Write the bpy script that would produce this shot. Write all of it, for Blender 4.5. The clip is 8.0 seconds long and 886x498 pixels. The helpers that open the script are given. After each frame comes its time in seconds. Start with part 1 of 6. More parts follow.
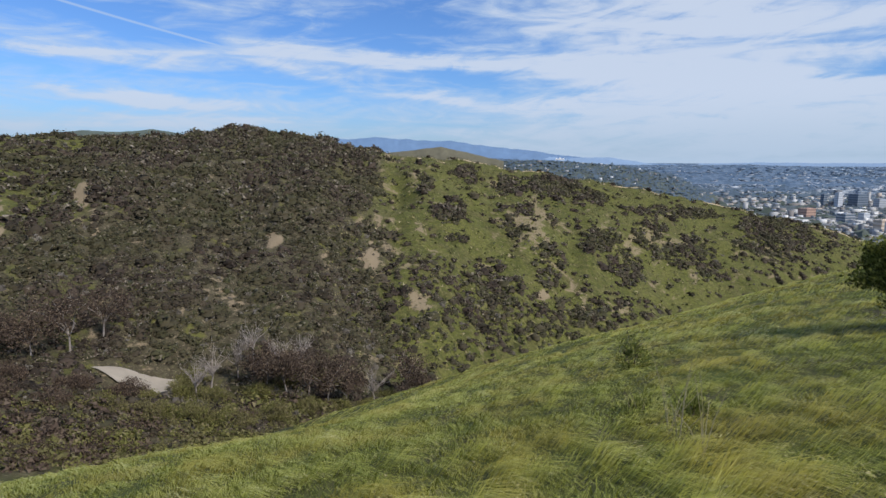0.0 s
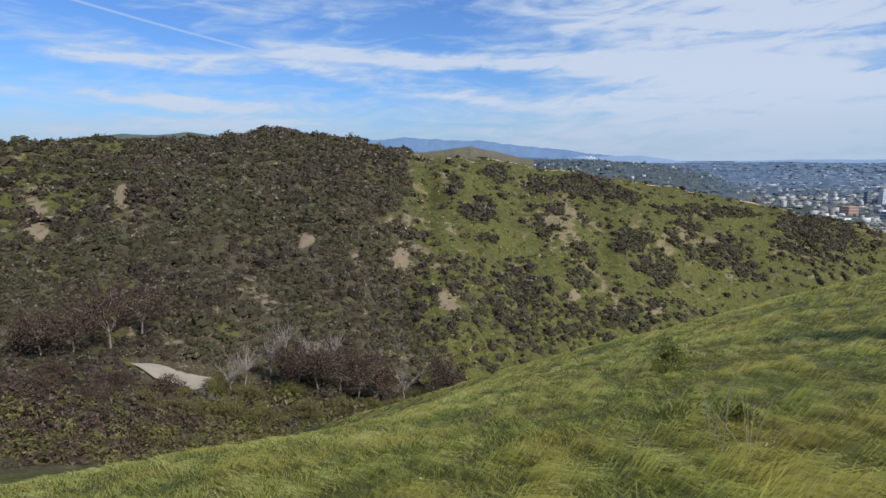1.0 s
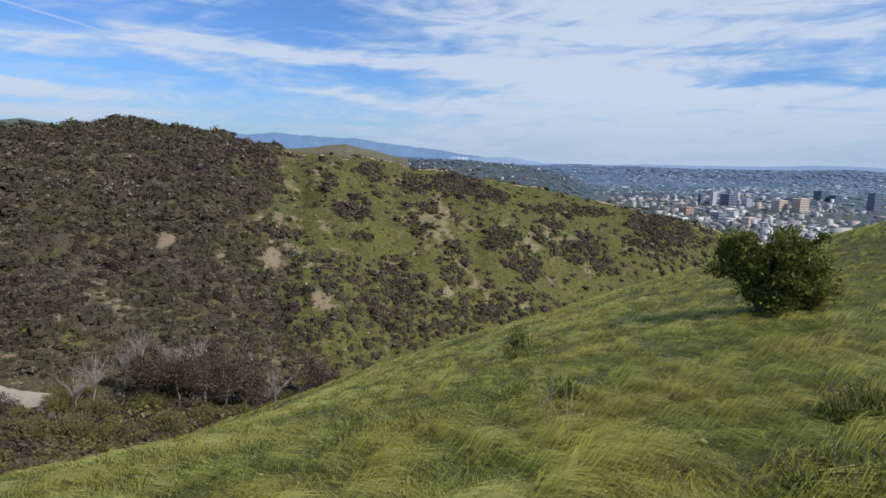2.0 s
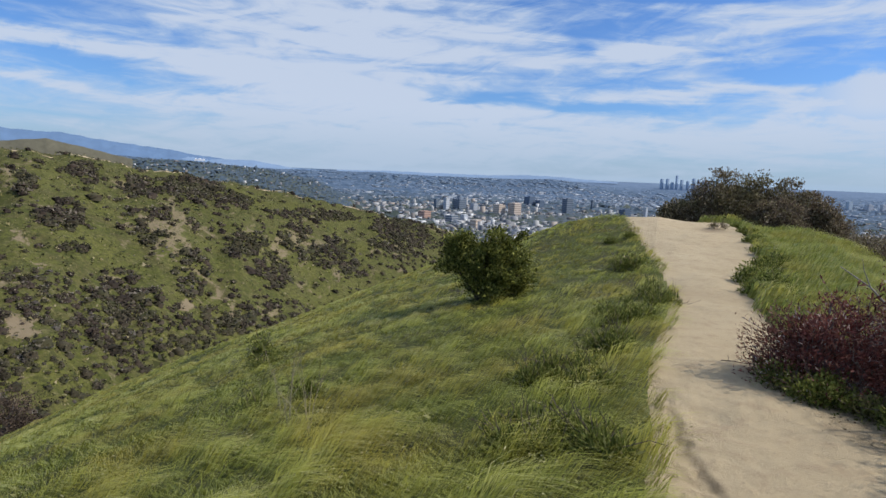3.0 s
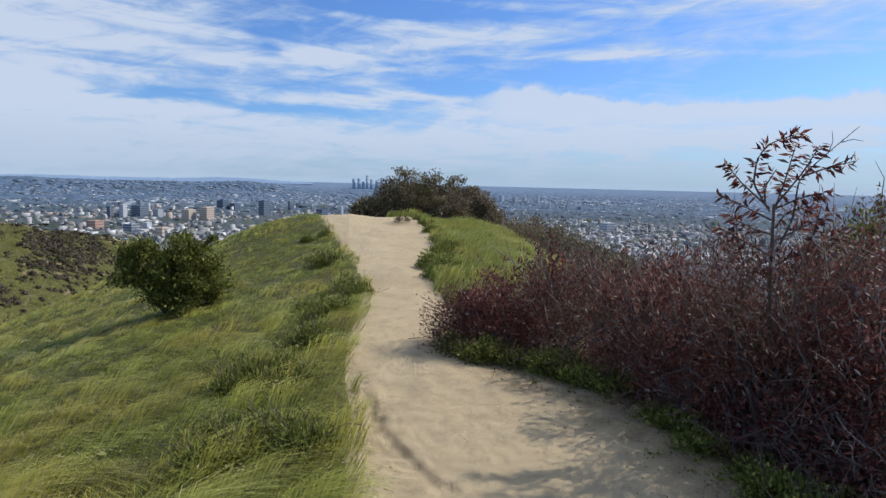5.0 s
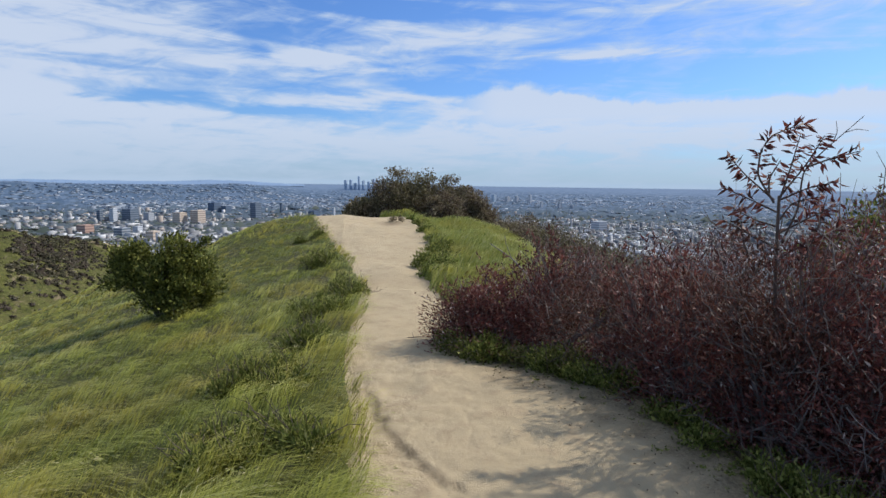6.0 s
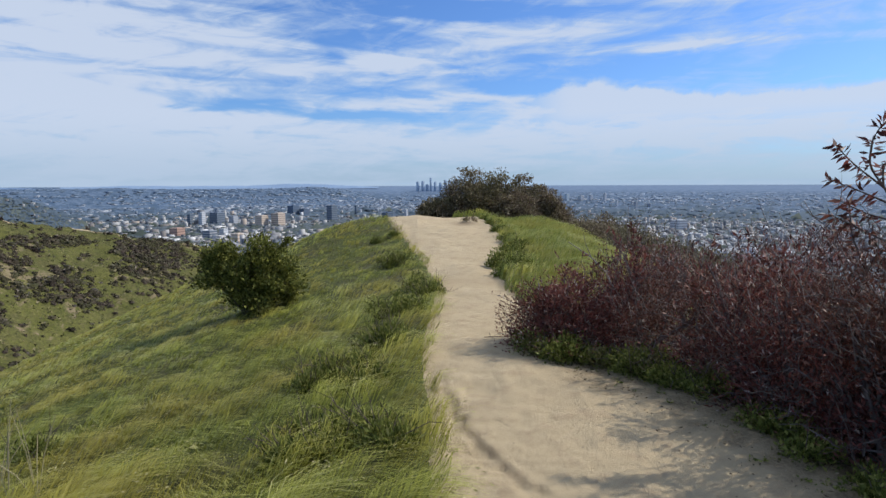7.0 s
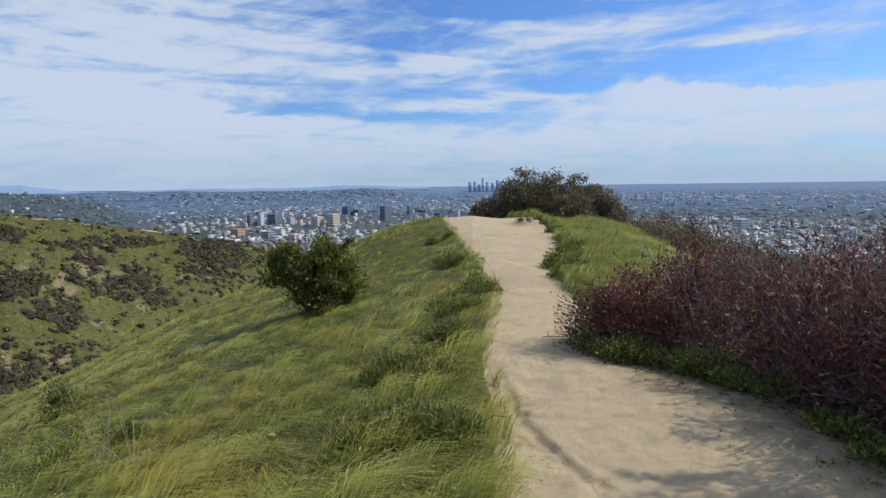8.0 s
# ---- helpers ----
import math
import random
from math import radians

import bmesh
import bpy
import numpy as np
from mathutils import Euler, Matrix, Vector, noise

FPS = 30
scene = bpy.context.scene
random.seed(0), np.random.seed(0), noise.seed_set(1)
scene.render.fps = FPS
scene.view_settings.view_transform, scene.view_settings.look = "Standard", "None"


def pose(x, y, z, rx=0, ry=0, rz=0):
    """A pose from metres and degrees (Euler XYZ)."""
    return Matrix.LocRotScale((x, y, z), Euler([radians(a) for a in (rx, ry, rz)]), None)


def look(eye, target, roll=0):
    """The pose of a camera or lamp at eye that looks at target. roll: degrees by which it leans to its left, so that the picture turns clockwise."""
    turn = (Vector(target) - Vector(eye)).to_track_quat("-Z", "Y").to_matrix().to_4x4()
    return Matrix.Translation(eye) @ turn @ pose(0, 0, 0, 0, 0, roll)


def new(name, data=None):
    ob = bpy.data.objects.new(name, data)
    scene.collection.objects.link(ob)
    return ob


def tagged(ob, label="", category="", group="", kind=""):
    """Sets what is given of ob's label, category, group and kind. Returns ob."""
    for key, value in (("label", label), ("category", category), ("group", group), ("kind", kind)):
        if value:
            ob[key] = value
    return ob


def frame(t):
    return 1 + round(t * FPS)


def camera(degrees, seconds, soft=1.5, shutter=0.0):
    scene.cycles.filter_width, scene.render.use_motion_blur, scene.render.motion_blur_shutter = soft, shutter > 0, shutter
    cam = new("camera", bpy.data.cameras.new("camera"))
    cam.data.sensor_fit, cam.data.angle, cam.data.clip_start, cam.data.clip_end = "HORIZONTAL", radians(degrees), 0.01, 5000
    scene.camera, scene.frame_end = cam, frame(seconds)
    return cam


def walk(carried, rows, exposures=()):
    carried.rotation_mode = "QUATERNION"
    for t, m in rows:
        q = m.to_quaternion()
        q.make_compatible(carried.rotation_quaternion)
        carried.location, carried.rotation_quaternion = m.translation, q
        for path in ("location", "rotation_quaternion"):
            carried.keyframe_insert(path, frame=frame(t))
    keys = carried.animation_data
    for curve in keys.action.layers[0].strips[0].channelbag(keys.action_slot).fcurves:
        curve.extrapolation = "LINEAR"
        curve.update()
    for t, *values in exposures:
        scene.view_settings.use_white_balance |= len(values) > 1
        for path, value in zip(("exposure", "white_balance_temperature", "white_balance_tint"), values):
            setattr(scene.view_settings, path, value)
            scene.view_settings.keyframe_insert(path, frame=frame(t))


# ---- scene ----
cam = camera(74.59, 8.0)
PATH = [
    (0.0, look((-0.302, -0.049, 1.745), (-80.661, 57.601, -13.054), 0.22)),
    (0.5, look((-0.335, -0.061, 1.745), (-81.838, 55.951, -13.081), 0.05)),
    (1.0, look((-0.361, -0.064, 1.758), (-83.558, 53.400, -13.076), -0.26)),
    (1.2, look((-0.331, -0.041, 1.768), (-83.443, 53.530, -13.150), -0.39)),
    (2.3, look((-0.029, 0.112, 1.707), (-60.183, 78.676, -12.763), 1.69)),
    (2.5, look((0.010, 0.087, 1.726), (-53.188, 83.584, -12.352), 1.76)),
    (3.0, look((0.079, 0.043, 1.715), (-34.390, 93.034, -11.112), 2.47)),
    (3.5, look((0.126, 0.001, 1.714), (-11.772, 98.623, -9.787), 3.78)),
    (4.0, look((0.152, -0.003, 1.717), (-1.325, 99.370, -9.371), 3.28)),
    (4.5, look((0.186, 0.017, 1.707), (7.691, 99.140, -9.169), 2.50)),
    (4.7, look((0.183, 0.033, 1.700), (11.806, 98.753, -9.221), 2.11)),
    (5.8, look((0.146, 0.113, 1.643), (17.230, 98.039, -9.248), 0.97)),
    (6.0, look((0.129, 0.127, 1.646), (16.333, 98.206, -9.219), 0.79)),
    (6.5, look((0.077, 0.138, 1.637), (10.033, 99.056, -9.144), 0.11)),
    (7.0, look((0.081, 0.165, 1.626), (4.058, 99.494, -9.231), -0.21)),
    (7.5, look((0.096, 0.093, 1.642), (1.160, 99.505, -9.136), -0.46)),
    (8.0, look((0.000, 0.000, 1.650), (-4.949, 99.300, -9.073), -0.74)),
]
walk(cam, PATH, ((0.0, 0.12), (2.5, 0.12), (3.0, 0.06), (3.5, -0.04), (4.0, 0.03), (4.5, 0.09), (6.0, 0.14), (8.0, 0.10)))

# ---- world, sun, exposure ----
SUN_AZ, SUN_EL = radians(72.0), radians(43.0)      # azimuth clockwise from +y
sun_data = bpy.data.lights.new("sun", "SUN")
sun_data.energy, sun_data.angle, sun_data.color = 3.9, radians(1.0), (1.0, 0.95, 0.87)
sun = new("sun", sun_data)
sun_way = Vector((math.sin(SUN_AZ) * math.cos(SUN_EL), math.cos(SUN_AZ) * math.cos(SUN_EL), math.sin(SUN_EL)))
sun.matrix_world = look(sun_way * 50, (0, 0, 0))


class Nodes:
    """Short hand for a node tree."""

    def __init__(self, tree):
        self.t = tree
        tree.nodes.clear()

    def add(self, kind, **sets):
        n = self.t.nodes.new(kind)
        for key, value in sets.items():
            setattr(n, key, value)
        return n

    def link(self, a, b):
        self.t.links.new(a, b)

    def put(self, sock, v):
        if isinstance(v, bpy.types.NodeSocket):
            self.t.links.new(v, sock)
        else:
            sock.default_value = v

    def math(self, op, a, b=0.0, c=0.0, clamp=False):
        n = self.add("ShaderNodeMath", operation=op, use_clamp=clamp)
        for s, v in zip(n.inputs, (a, b, c)):
            self.put(s, v)
        return n.outputs[0]

    def mix(self, fac, a, b, blend="MIX"):
        n = self.add("ShaderNodeMix", data_type="RGBA", blend_type=blend)
        self.put(n.inputs[0], fac)
        for s, v in ((n.inputs[6], a), (n.inputs[7], b)):
            self.put(s, v if isinstance(v, bpy.types.NodeSocket) else (*v, 1.0))
        return n.outputs[2]

    def ramp(self, fac, stops, mode="LINEAR"):
        n = self.add("ShaderNodeValToRGB")
        n.color_ramp.interpolation = mode
        el = n.color_ramp.elements
        while len(el) < len(stops):
            el.new(0.5)
        for e, (pos, col) in zip(el, stops):
            e.position = pos
            e.color = (*col, 1.0) if len(col) == 3 else col
        self.put(n.inputs[0], fac)
        return n.outputs[0]

    def step(self, v, lo, hi):
        n = self.add("ShaderNodeMapRange", interpolation_type="SMOOTHSTEP")
        self.put(n.inputs[0], v)
        n.inputs[1].default_value, n.inputs[2].default_value = lo, hi
        return n.outputs[0]

    def noise(self, vec, scale, detail=4.0, rough=0.55, dist=0.0):
        n = self.add("ShaderNodeTexNoise")
        if vec is not None:
            self.link(vec, n.inputs["Vector"])
        n.inputs["Scale"].default_value, n.inputs["Detail"].default_value = scale, detail
        n.inputs["Roughness"].default_value, n.inputs["Distortion"].default_value = rough, dist
        return n.outputs[0]


world = bpy.data.worlds.new("sky")
scene.world = world
world.use_nodes = True
w = Nodes(world.node_tree)
sky = w.add("ShaderNodeTexSky", sky_type="NISHITA", sun_disc=False)
sky.sun_elevation, sky.sun_rotation, sky.altitude, sky.dust_density, sky.ozone_density = SUN_EL, SUN_AZ, 300, 1.0, 2.0
co = w.add("ShaderNodeTexCoord")
xyz = w.add("ShaderNodeSeparateXYZ")
w.link(co.outputs["Generated"], xyz.inputs[0])
az = w.math("MULTIPLY", w.math("ARCTAN2", w.math("MULTIPLY", xyz.outputs[0], -1.0), xyz.outputs[1]), 57.29578)
el = w.math("MULTIPLY", w.math("ARCSINE", xyz.outputs[2]), 57.29578)


def cloud_noise(ka, ke, shear, scale, detail, dist, seed):
    v = w.add("ShaderNodeCombineXYZ")
    w.put(v.inputs[0], w.math("MULTIPLY", az, ka))
    w.put(v.inputs[1], w.math("MULTIPLY", w.math("ADD", el, w.math("MULTIPLY", az, shear)), ke))
    v.inputs[2].default_value = seed
    return w.noise(v.outputs[0], scale, detail, 0.6, dist)


# ragged edges: clouds are laid out in bent coordinates
bend_az = w.math("ADD", az, w.math("MULTIPLY", w.math("SUBTRACT", cloud_noise(0.12, 0.4, 0.0, 1.0, 4.0, 0.3, 2.0), 0.5), 9.0))
bend_el = w.math("ADD", el, w.math("MULTIPLY", w.math("SUBTRACT", cloud_noise(0.15, 0.6, 0.0, 1.0, 5.0, 0.4, 14.0), 0.5), 2.2))


def cloud_stroke(a0, e0, sa, se, slope, weight):
    """A soft stroke of cloud (or, with a negative weight, of clear sky) about an azimuth and elevation."""
    da = w.math("DIVIDE", w.math("SUBTRACT", bend_az, a0), sa)
    lift = w.math("MULTIPLY", w.math("SUBTRACT", bend_az, a0), -slope)
    de = w.math("DIVIDE", w.math("ADD", w.math("SUBTRACT", bend_el, e0), lift), se)
    q = w.math("ADD", w.math("MULTIPLY", da, da), w.math("MULTIPLY", de, de))
    return w.math("MULTIPLY", w.math("POWER", 2.71828, w.math("MULTIPLY", q, -1.0)), weight)


# cirrus: streaks beyond the hill, a broad veil over the valley, tufts and a bright bank towards the coast
streaks = cloud_noise(0.045, 0.42, -0.05, 1.0, 9.0, 0.7, 3.0)
tufts = cloud_noise(0.16, 0.62, 0.10, 1.0, 10.0, 1.2, 8.0)
field = w.math("ADD", w.math("ADD", w.math("MULTIPLY", streaks, 1.3), w.math("MULTIPLY", tufts, 0.9)), -0.66)
STREAKS = (  # azimuth, elevation, half length, half width, slope, weight
    (31, 9, 17, 14, 0.0, 0.47), (59, 9.3, 15, 0.8, 0.0, 0.42), (69, 10.6, 6, 1.1, 0.1, 0.22), (82, 5.2, 11, 0.5, 0.04, 0.36),
    (86, 8.6, 9, 0.3, -0.04, 0.28), (80, 3.4, 15, 0.7, 0.0, 0.34), (60, 6.8, 12, 0.5, 0.17, 0.28), (84, 11.6, 9, 1.3, 0.2, -0.30),
    (51, 7.6, 6, 0.7, 0.05, -0.30), (71, 7.6, 6, 0.7, 0.0, -0.22), (60, 12.6, 5, 1.4, 0.0, -0.30), (72, 4.4, 5, 0.5, 0.0, -0.2))
TUFTS = (
    (17, 7.2, 4.5, 0.55, 0.0, -0.42), (6, 6.7, 4.5, 0.5, 0.0, -0.50), (8.5, 12.2, 1.8, 1.1, 0.0, -0.34), (1, 16.0, 8, 1.0, 0.0, -0.50),
    (-9.5, 9.4, 4.0, 0.6, 0.06, -0.60), (-21, 10.6, 4.0, 1.0, -0.1, -0.52), (-37, 10.4, 9, 1.0, 0.0, -0.40), (-34, 14.6, 14, 2.2, 0.0, 0.16),
    (1, 12.0, 13, 1.0, -0.12, 0.42), (0, 8.0, 11, 0.5, -0.03, 0.36), (-24.5, 12.0, 4.2, 0.6, -0.05, 0.55), (-4, 14.6, 4, 0.6, -0.1, 0.2))
# last stroke: unseen cloud overhead, added to brighten and whiten the fill light
for c in STREAKS + TUFTS + ((-30, 5.0, 26, 2.6, 0.0, 0.50), (10, 4.0, 26, 2.2, 0.0, 0.30), (0, 58, 400, 30, 0.0, 0.32)):
    field = w.math("ADD", field, cloud_stroke(*c))
cover = w.step(field, 0.30, 0.92)
# billowed upper edge of the bank
puffs = cloud_noise(0.42, 0.30, 0.0, 1.0, 5.0, 0.4, 21.0)
hump = cloud_stroke(-16.5, 9.0, 5.5, 40.0, 0.0, 1.7)
edge = w.math("ADD", w.math("ADD", 7.2, hump), w.math("MULTIPLY", puffs, 2.0))
bank = w.math("SUBTRACT", 1.0, w.step(w.math("SUBTRACT", el, edge), -0.7, 0.12))
bank = w.math("MULTIPLY", bank, w.math("MULTIPLY", w.step(el, 2.5, 7.0), w.math("SUBTRACT", 1.0, w.step(az, -15, -5))))
cover = w.math("MAXIMUM", cover, w.math("MULTIPLY", bank, 0.98))
trail_line = w.math("ABSOLUTE", w.math("SUBTRACT", el, w.math("ADD", -5.0, w.math("MULTIPLY", az, 0.2012))))
contrail = w.math("MULTIPLY", w.math("SUBTRACT", 1.0, w.step(trail_line, 0.02, 0.16)), w.math("MULTIPLY", w.step(az, 58, 76), 0.55))
cover = w.math("MAXIMUM", cover, contrail)
haze_low = w.math("SUBTRACT", 1.0, w.step(el, 0.0, 6.5))
blue = w.mix(1.0, sky.outputs[0], (0.68, 1.03, 1.58), "MULTIPLY")
blue = w.mix(w.math("MAXIMUM", w.math("MULTIPLY", haze_low, 0.8), w.math("SUBTRACT", 1.0, w.step(el, 0.2, 1.4))), blue, (4.3, 5.8, 7.7))
cloud = w.mix(haze_low, w.mix(w.step(cover, 0.55, 1.0), (5.45, 6.85, 8.9), (6.4, 7.35, 9.0)), (4.9, 6.2, 8.0))
skycol = w.mix(w.math("MULTIPLY", cover, 0.93), blue, cloud)
bg = w.add("ShaderNodeBackground")
w.link(skycol, bg.inputs[0])
bg.inputs[1].default_value = 0.085
w.link(bg.outputs[0], w.add("ShaderNodeOutputWorld").inputs[0])

# ---- materials ----


def material(name):
    m = bpy.data.materials.new(name)
    m.use_nodes = True
    n = Nodes(m.node_tree)
    out = n.add("ShaderNodeOutputMaterial")
    p = n.add("ShaderNodeBsdfPrincipled")
    n.link(p.outputs[0], out.inputs[0])
    return m, n, p, out


def bump(n, p, height, strength, distance):
    b = n.add("ShaderNodeBump")
    n.put(b.inputs["Height"], height)
    b.inputs["Strength"].default_value, b.inputs["Distance"].default_value = strength, distance
    n.link(b.outputs[0], p.inputs["Normal"])


def leaf_material(name, stops, rough=0.55, through_light=0.25, patch=None, patch_scale=0.4, soft=0.0, mottle=0.0, tone=False, gloss=0.15):
    """Leaves: every leaf takes its own shade from the stops; patch: a second tint in broad drifts."""
    m, n, p, out = material(name)
    g = n.add("ShaderNodeNewGeometry")
    shade = n.add("ShaderNodeAttribute", attribute_name="tone").outputs["Fac"] if tone else g.outputs["Random Per Island"]
    col = n.ramp(shade, stops)
    if patch:
        f = n.step(n.noise(g.outputs["Position"], patch_scale, 3.0), 0.42, 0.64)
        col = n.mix(n.math("MULTIPLY", f, 0.75), col, n.mix(0.6, col, patch))
    if mottle:  # sprays of leaf within one crown
        f = n.noise(g.outputs["Position"], mottle, 5.0, 0.75)
        col = n.mix(n.step(f, 0.38, 0.66), n.mix(0.45, col, (0.014, 0.011, 0.008)), n.mix(0.10, col, (0.34, 0.29, 0.20)))
        bump(n, p, f, 0.7, 0.4)
    n.link(col, p.inputs["Base Color"])
    p.inputs["Roughness"].default_value = rough
    p.inputs["Specular IOR Level"].default_value = gloss
    tr = n.add("ShaderNodeBsdfTranslucent")
    n.link(col, tr.inputs[0])
    if soft:  # a thick sward scatters light much as the slope that it covers
        v = n.add("ShaderNodeVectorMath", operation="SCALE")
        n.link(g.outputs["Normal"], v.inputs[0])
        v.inputs["Scale"].default_value = 1 - soft
        a = n.add("ShaderNodeVectorMath", operation="ADD")
        n.link(v.outputs[0], a.inputs[0])
        a.inputs[1].default_value = (0, 0, soft)
        u = n.add("ShaderNodeVectorMath", operation="NORMALIZE")
        n.link(a.outputs[0], u.inputs[0])
        n.link(u.outputs[0], p.inputs["Normal"])
    mix = n.add("ShaderNodeMixShader")
    mix.inputs[0].default_value = through_light
    n.link(p.outputs[0], mix.inputs[1])
    n.link(tr.outputs[0], mix.inputs[2])
    n.link(mix.outputs[0], out.inputs[0])
    return m


def bark_material(name, a, b, scale=14.0):
    m, n, p, _ = material(name)
    g = n.add("ShaderNodeNewGeometry")
    f = n.noise(g.outputs["Position"], scale, 5.0)
    n.link(n.mix(f, a, b), p.inputs["Base Color"])
    p.inputs["Roughness"].default_value = 0.85
    bump(n, p, f, 0.5, 0.01)
    return m


def ground_material():
    """Soil, turf, litter and the built-up plain, by the cover that grows on each part of the sheet; haze is put into
    the far plain's colour.
    """
    m, n, p, _ = material("ground_cover")
    g = n.add("ShaderNodeNewGeometry")
    pos = g.outputs["Position"]
    near = n.noise(pos, 6.0, 6.0)
    mid = n.noise(pos, 0.35, 6.0, 0.65)
    big = n.noise(pos, 0.04, 5.0, 0.6)
    fine = n.noise(pos, 40.0, 4.0)
    attr = {}
    for key in ("green", "bare", "urban", "sward", "reach", "rim"):
        a = n.add("ShaderNodeAttribute", attribute_name=key)
        attr[key] = a.outputs["Fac"]
    turf = n.mix(n.step(mid, 0.36, 0.64), (0.060, 0.064, 0.014), (0.130, 0.130, 0.030))
    turf = n.mix(n.math("MULTIPLY", n.step(n.noise(pos, 0.13, 6.0, 0.75), 0.46, 0.60), 0.6), turf, (0.125, 0.092, 0.046))
    turf = n.mix(n.math("MULTIPLY", n.step(big, 0.45, 0.62), 0.7), turf, (0.155, 0.148, 0.034))
    turf = n.mix(n.math("MULTIPLY", n.step(n.noise(pos, 0.8, 6.0, 0.8), 0.47, 0.56), 0.8), turf, (0.052, 0.050, 0.018))
    turf = n.mix(n.math("MULTIPLY", n.step(n.noise(pos, 0.55, 6.0, 0.8), 0.53, 0.62), 0.7), turf, (0.230, 0.190, 0.090))
    turf = n.mix(n.step(near, 0.35, 0.7), n.mix(0.6, turf, (0.055, 0.065, 0.018)), turf)
    turf = n.mix(n.math("MULTIPLY", attr["sward"], 0.85), turf, n.mix(near, (0.055, 0.072, 0.015), (0.115, 0.128, 0.032)))
    litter = n.mix(mid, (0.040, 0.033, 0.022), (0.105, 0.084, 0.056))
    litter = n.mix(n.step(near, 0.4, 0.65), litter, (0.075, 0.07, 0.035))
    speck = n.noise(pos, 0.9, 6.0, 0.8)
    litter = n.mix(n.math("MULTIPLY", n.step(speck, 0.44, 0.56), 0.8), litter, (0.044, 0.036, 0.022))
    litter = n.mix(n.math("MULTIPLY", n.step(n.noise(pos, 1.7, 5.0, 0.8), 0.56, 0.64), 0.75), litter, (0.24, 0.19, 0.125))
    litter = n.mix(n.math("MULTIPLY", n.step(n.noise(pos, 0.16, 6.0, 0.75), 0.54, 0.64), 0.7), litter, (0.115, 0.115, 0.026))
    soil = n.mix(mid, (0.18, 0.135, 0.086), (0.28, 0.22, 0.146))
    soil = n.mix(n.math("MULTIPLY", n.step(fine, 0.45, 0.7), 0.5), soil, (0.28, 0.20, 0.12))
    ragged = n.noise(pos, 0.8, 6.0, 0.7)
    col = n.mix(n.step(n.math("ADD", attr["green"], n.math("SUBTRACT", ragged, 0.5)), 0.25, 0.65), litter, turf)
    patchy = n.math("ADD", attr["bare"], n.math("MULTIPLY", n.math("SUBTRACT", ragged, 0.5), 1.6))
    col = n.mix(n.math("MULTIPLY", n.step(patchy, 0.36, 0.70), 0.85), col, soil)
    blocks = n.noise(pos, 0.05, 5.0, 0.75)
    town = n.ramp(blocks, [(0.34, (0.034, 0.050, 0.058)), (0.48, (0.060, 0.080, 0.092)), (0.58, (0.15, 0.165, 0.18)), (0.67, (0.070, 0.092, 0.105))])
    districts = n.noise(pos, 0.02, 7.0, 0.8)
    # haze put into the colour: the town turns bluer with distance, palest at the rim
    hazed_town = n.ramp(districts, [(0.38, (0.058, 0.096, 0.150)), (0.50, (0.082, 0.126, 0.190)), (0.57, (0.155, 0.205, 0.275)), (0.63, (0.088, 0.134, 0.198))])
    town = n.mix(attr["reach"], town, hazed_town)
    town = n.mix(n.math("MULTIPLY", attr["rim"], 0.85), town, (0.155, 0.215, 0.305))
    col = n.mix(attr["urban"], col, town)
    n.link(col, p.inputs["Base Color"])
    p.inputs["Roughness"].default_value = 0.95
    p.inputs["Specular IOR Level"].default_value = 0.15
    bump(n, p, n.math("ADD", n.math("ADD", n.math("MULTIPLY", near, 0.06), n.math("MULTIPLY", fine, 0.02)), n.math("MULTIPLY", mid, 0.45)), 0.8, 1.0)
    return m


def trail_material():
    m, n, p, _ = material("packed_dirt")
    g = n.add("ShaderNodeNewGeometry")
    pos = g.outputs["Position"]
    big = n.noise(pos, 0.55, 5.0, 0.6)
    mid = n.noise(pos, 4.5, 6.0, 0.65)
    fine = n.noise(pos, 60.0, 5.0, 0.7)
    grit = n.noise(pos, 220.0, 2.0)
    col = n.mix(big, (0.400, 0.308, 0.186), (0.500, 0.400, 0.252))
    col = n.mix(n.math("MULTIPLY", n.step(mid, 0.48, 0.70), 0.55), col, (0.33, 0.24, 0.15))
    col = n.mix(n.math("MULTIPLY", n.step(fine, 0.55, 0.75), 0.4), col, (0.29, 0.21, 0.135))
    col = n.mix(n.math("MULTIPLY", n.step(grit, 0.66, 0.74), 0.5), col, (0.55, 0.47, 0.36))
    a = n.add("ShaderNodeAttribute", attribute_name="dark_soil")
    col = n.mix(n.math("MULTIPLY", a.outputs["Fac"], 0.75), col, (0.17, 0.115, 0.07))
    shed = n.add("ShaderNodeAttribute", attribute_name="litter")
    mulch = n.mix(n.step(n.noise(pos, 38.0, 5.0, 0.8), 0.42, 0.6), (0.075, 0.058, 0.034), (0.20, 0.158, 0.098))
    col = n.mix(n.math("MULTIPLY", shed.outputs["Fac"], 0.9), col, mulch)
    n.link(col, p.inputs["Base Color"])
    p.inputs["Roughness"].default_value = 0.93
    p.inputs["Specular IOR Level"].default_value = 0.2
    bump(n, p, n.math("ADD", n.math("MULTIPLY", mid, 0.6), n.math("ADD", n.math("MULTIPLY", fine, 0.5), n.math("MULTIPLY", grit, 0.15))), 0.85, 0.032)
    return m


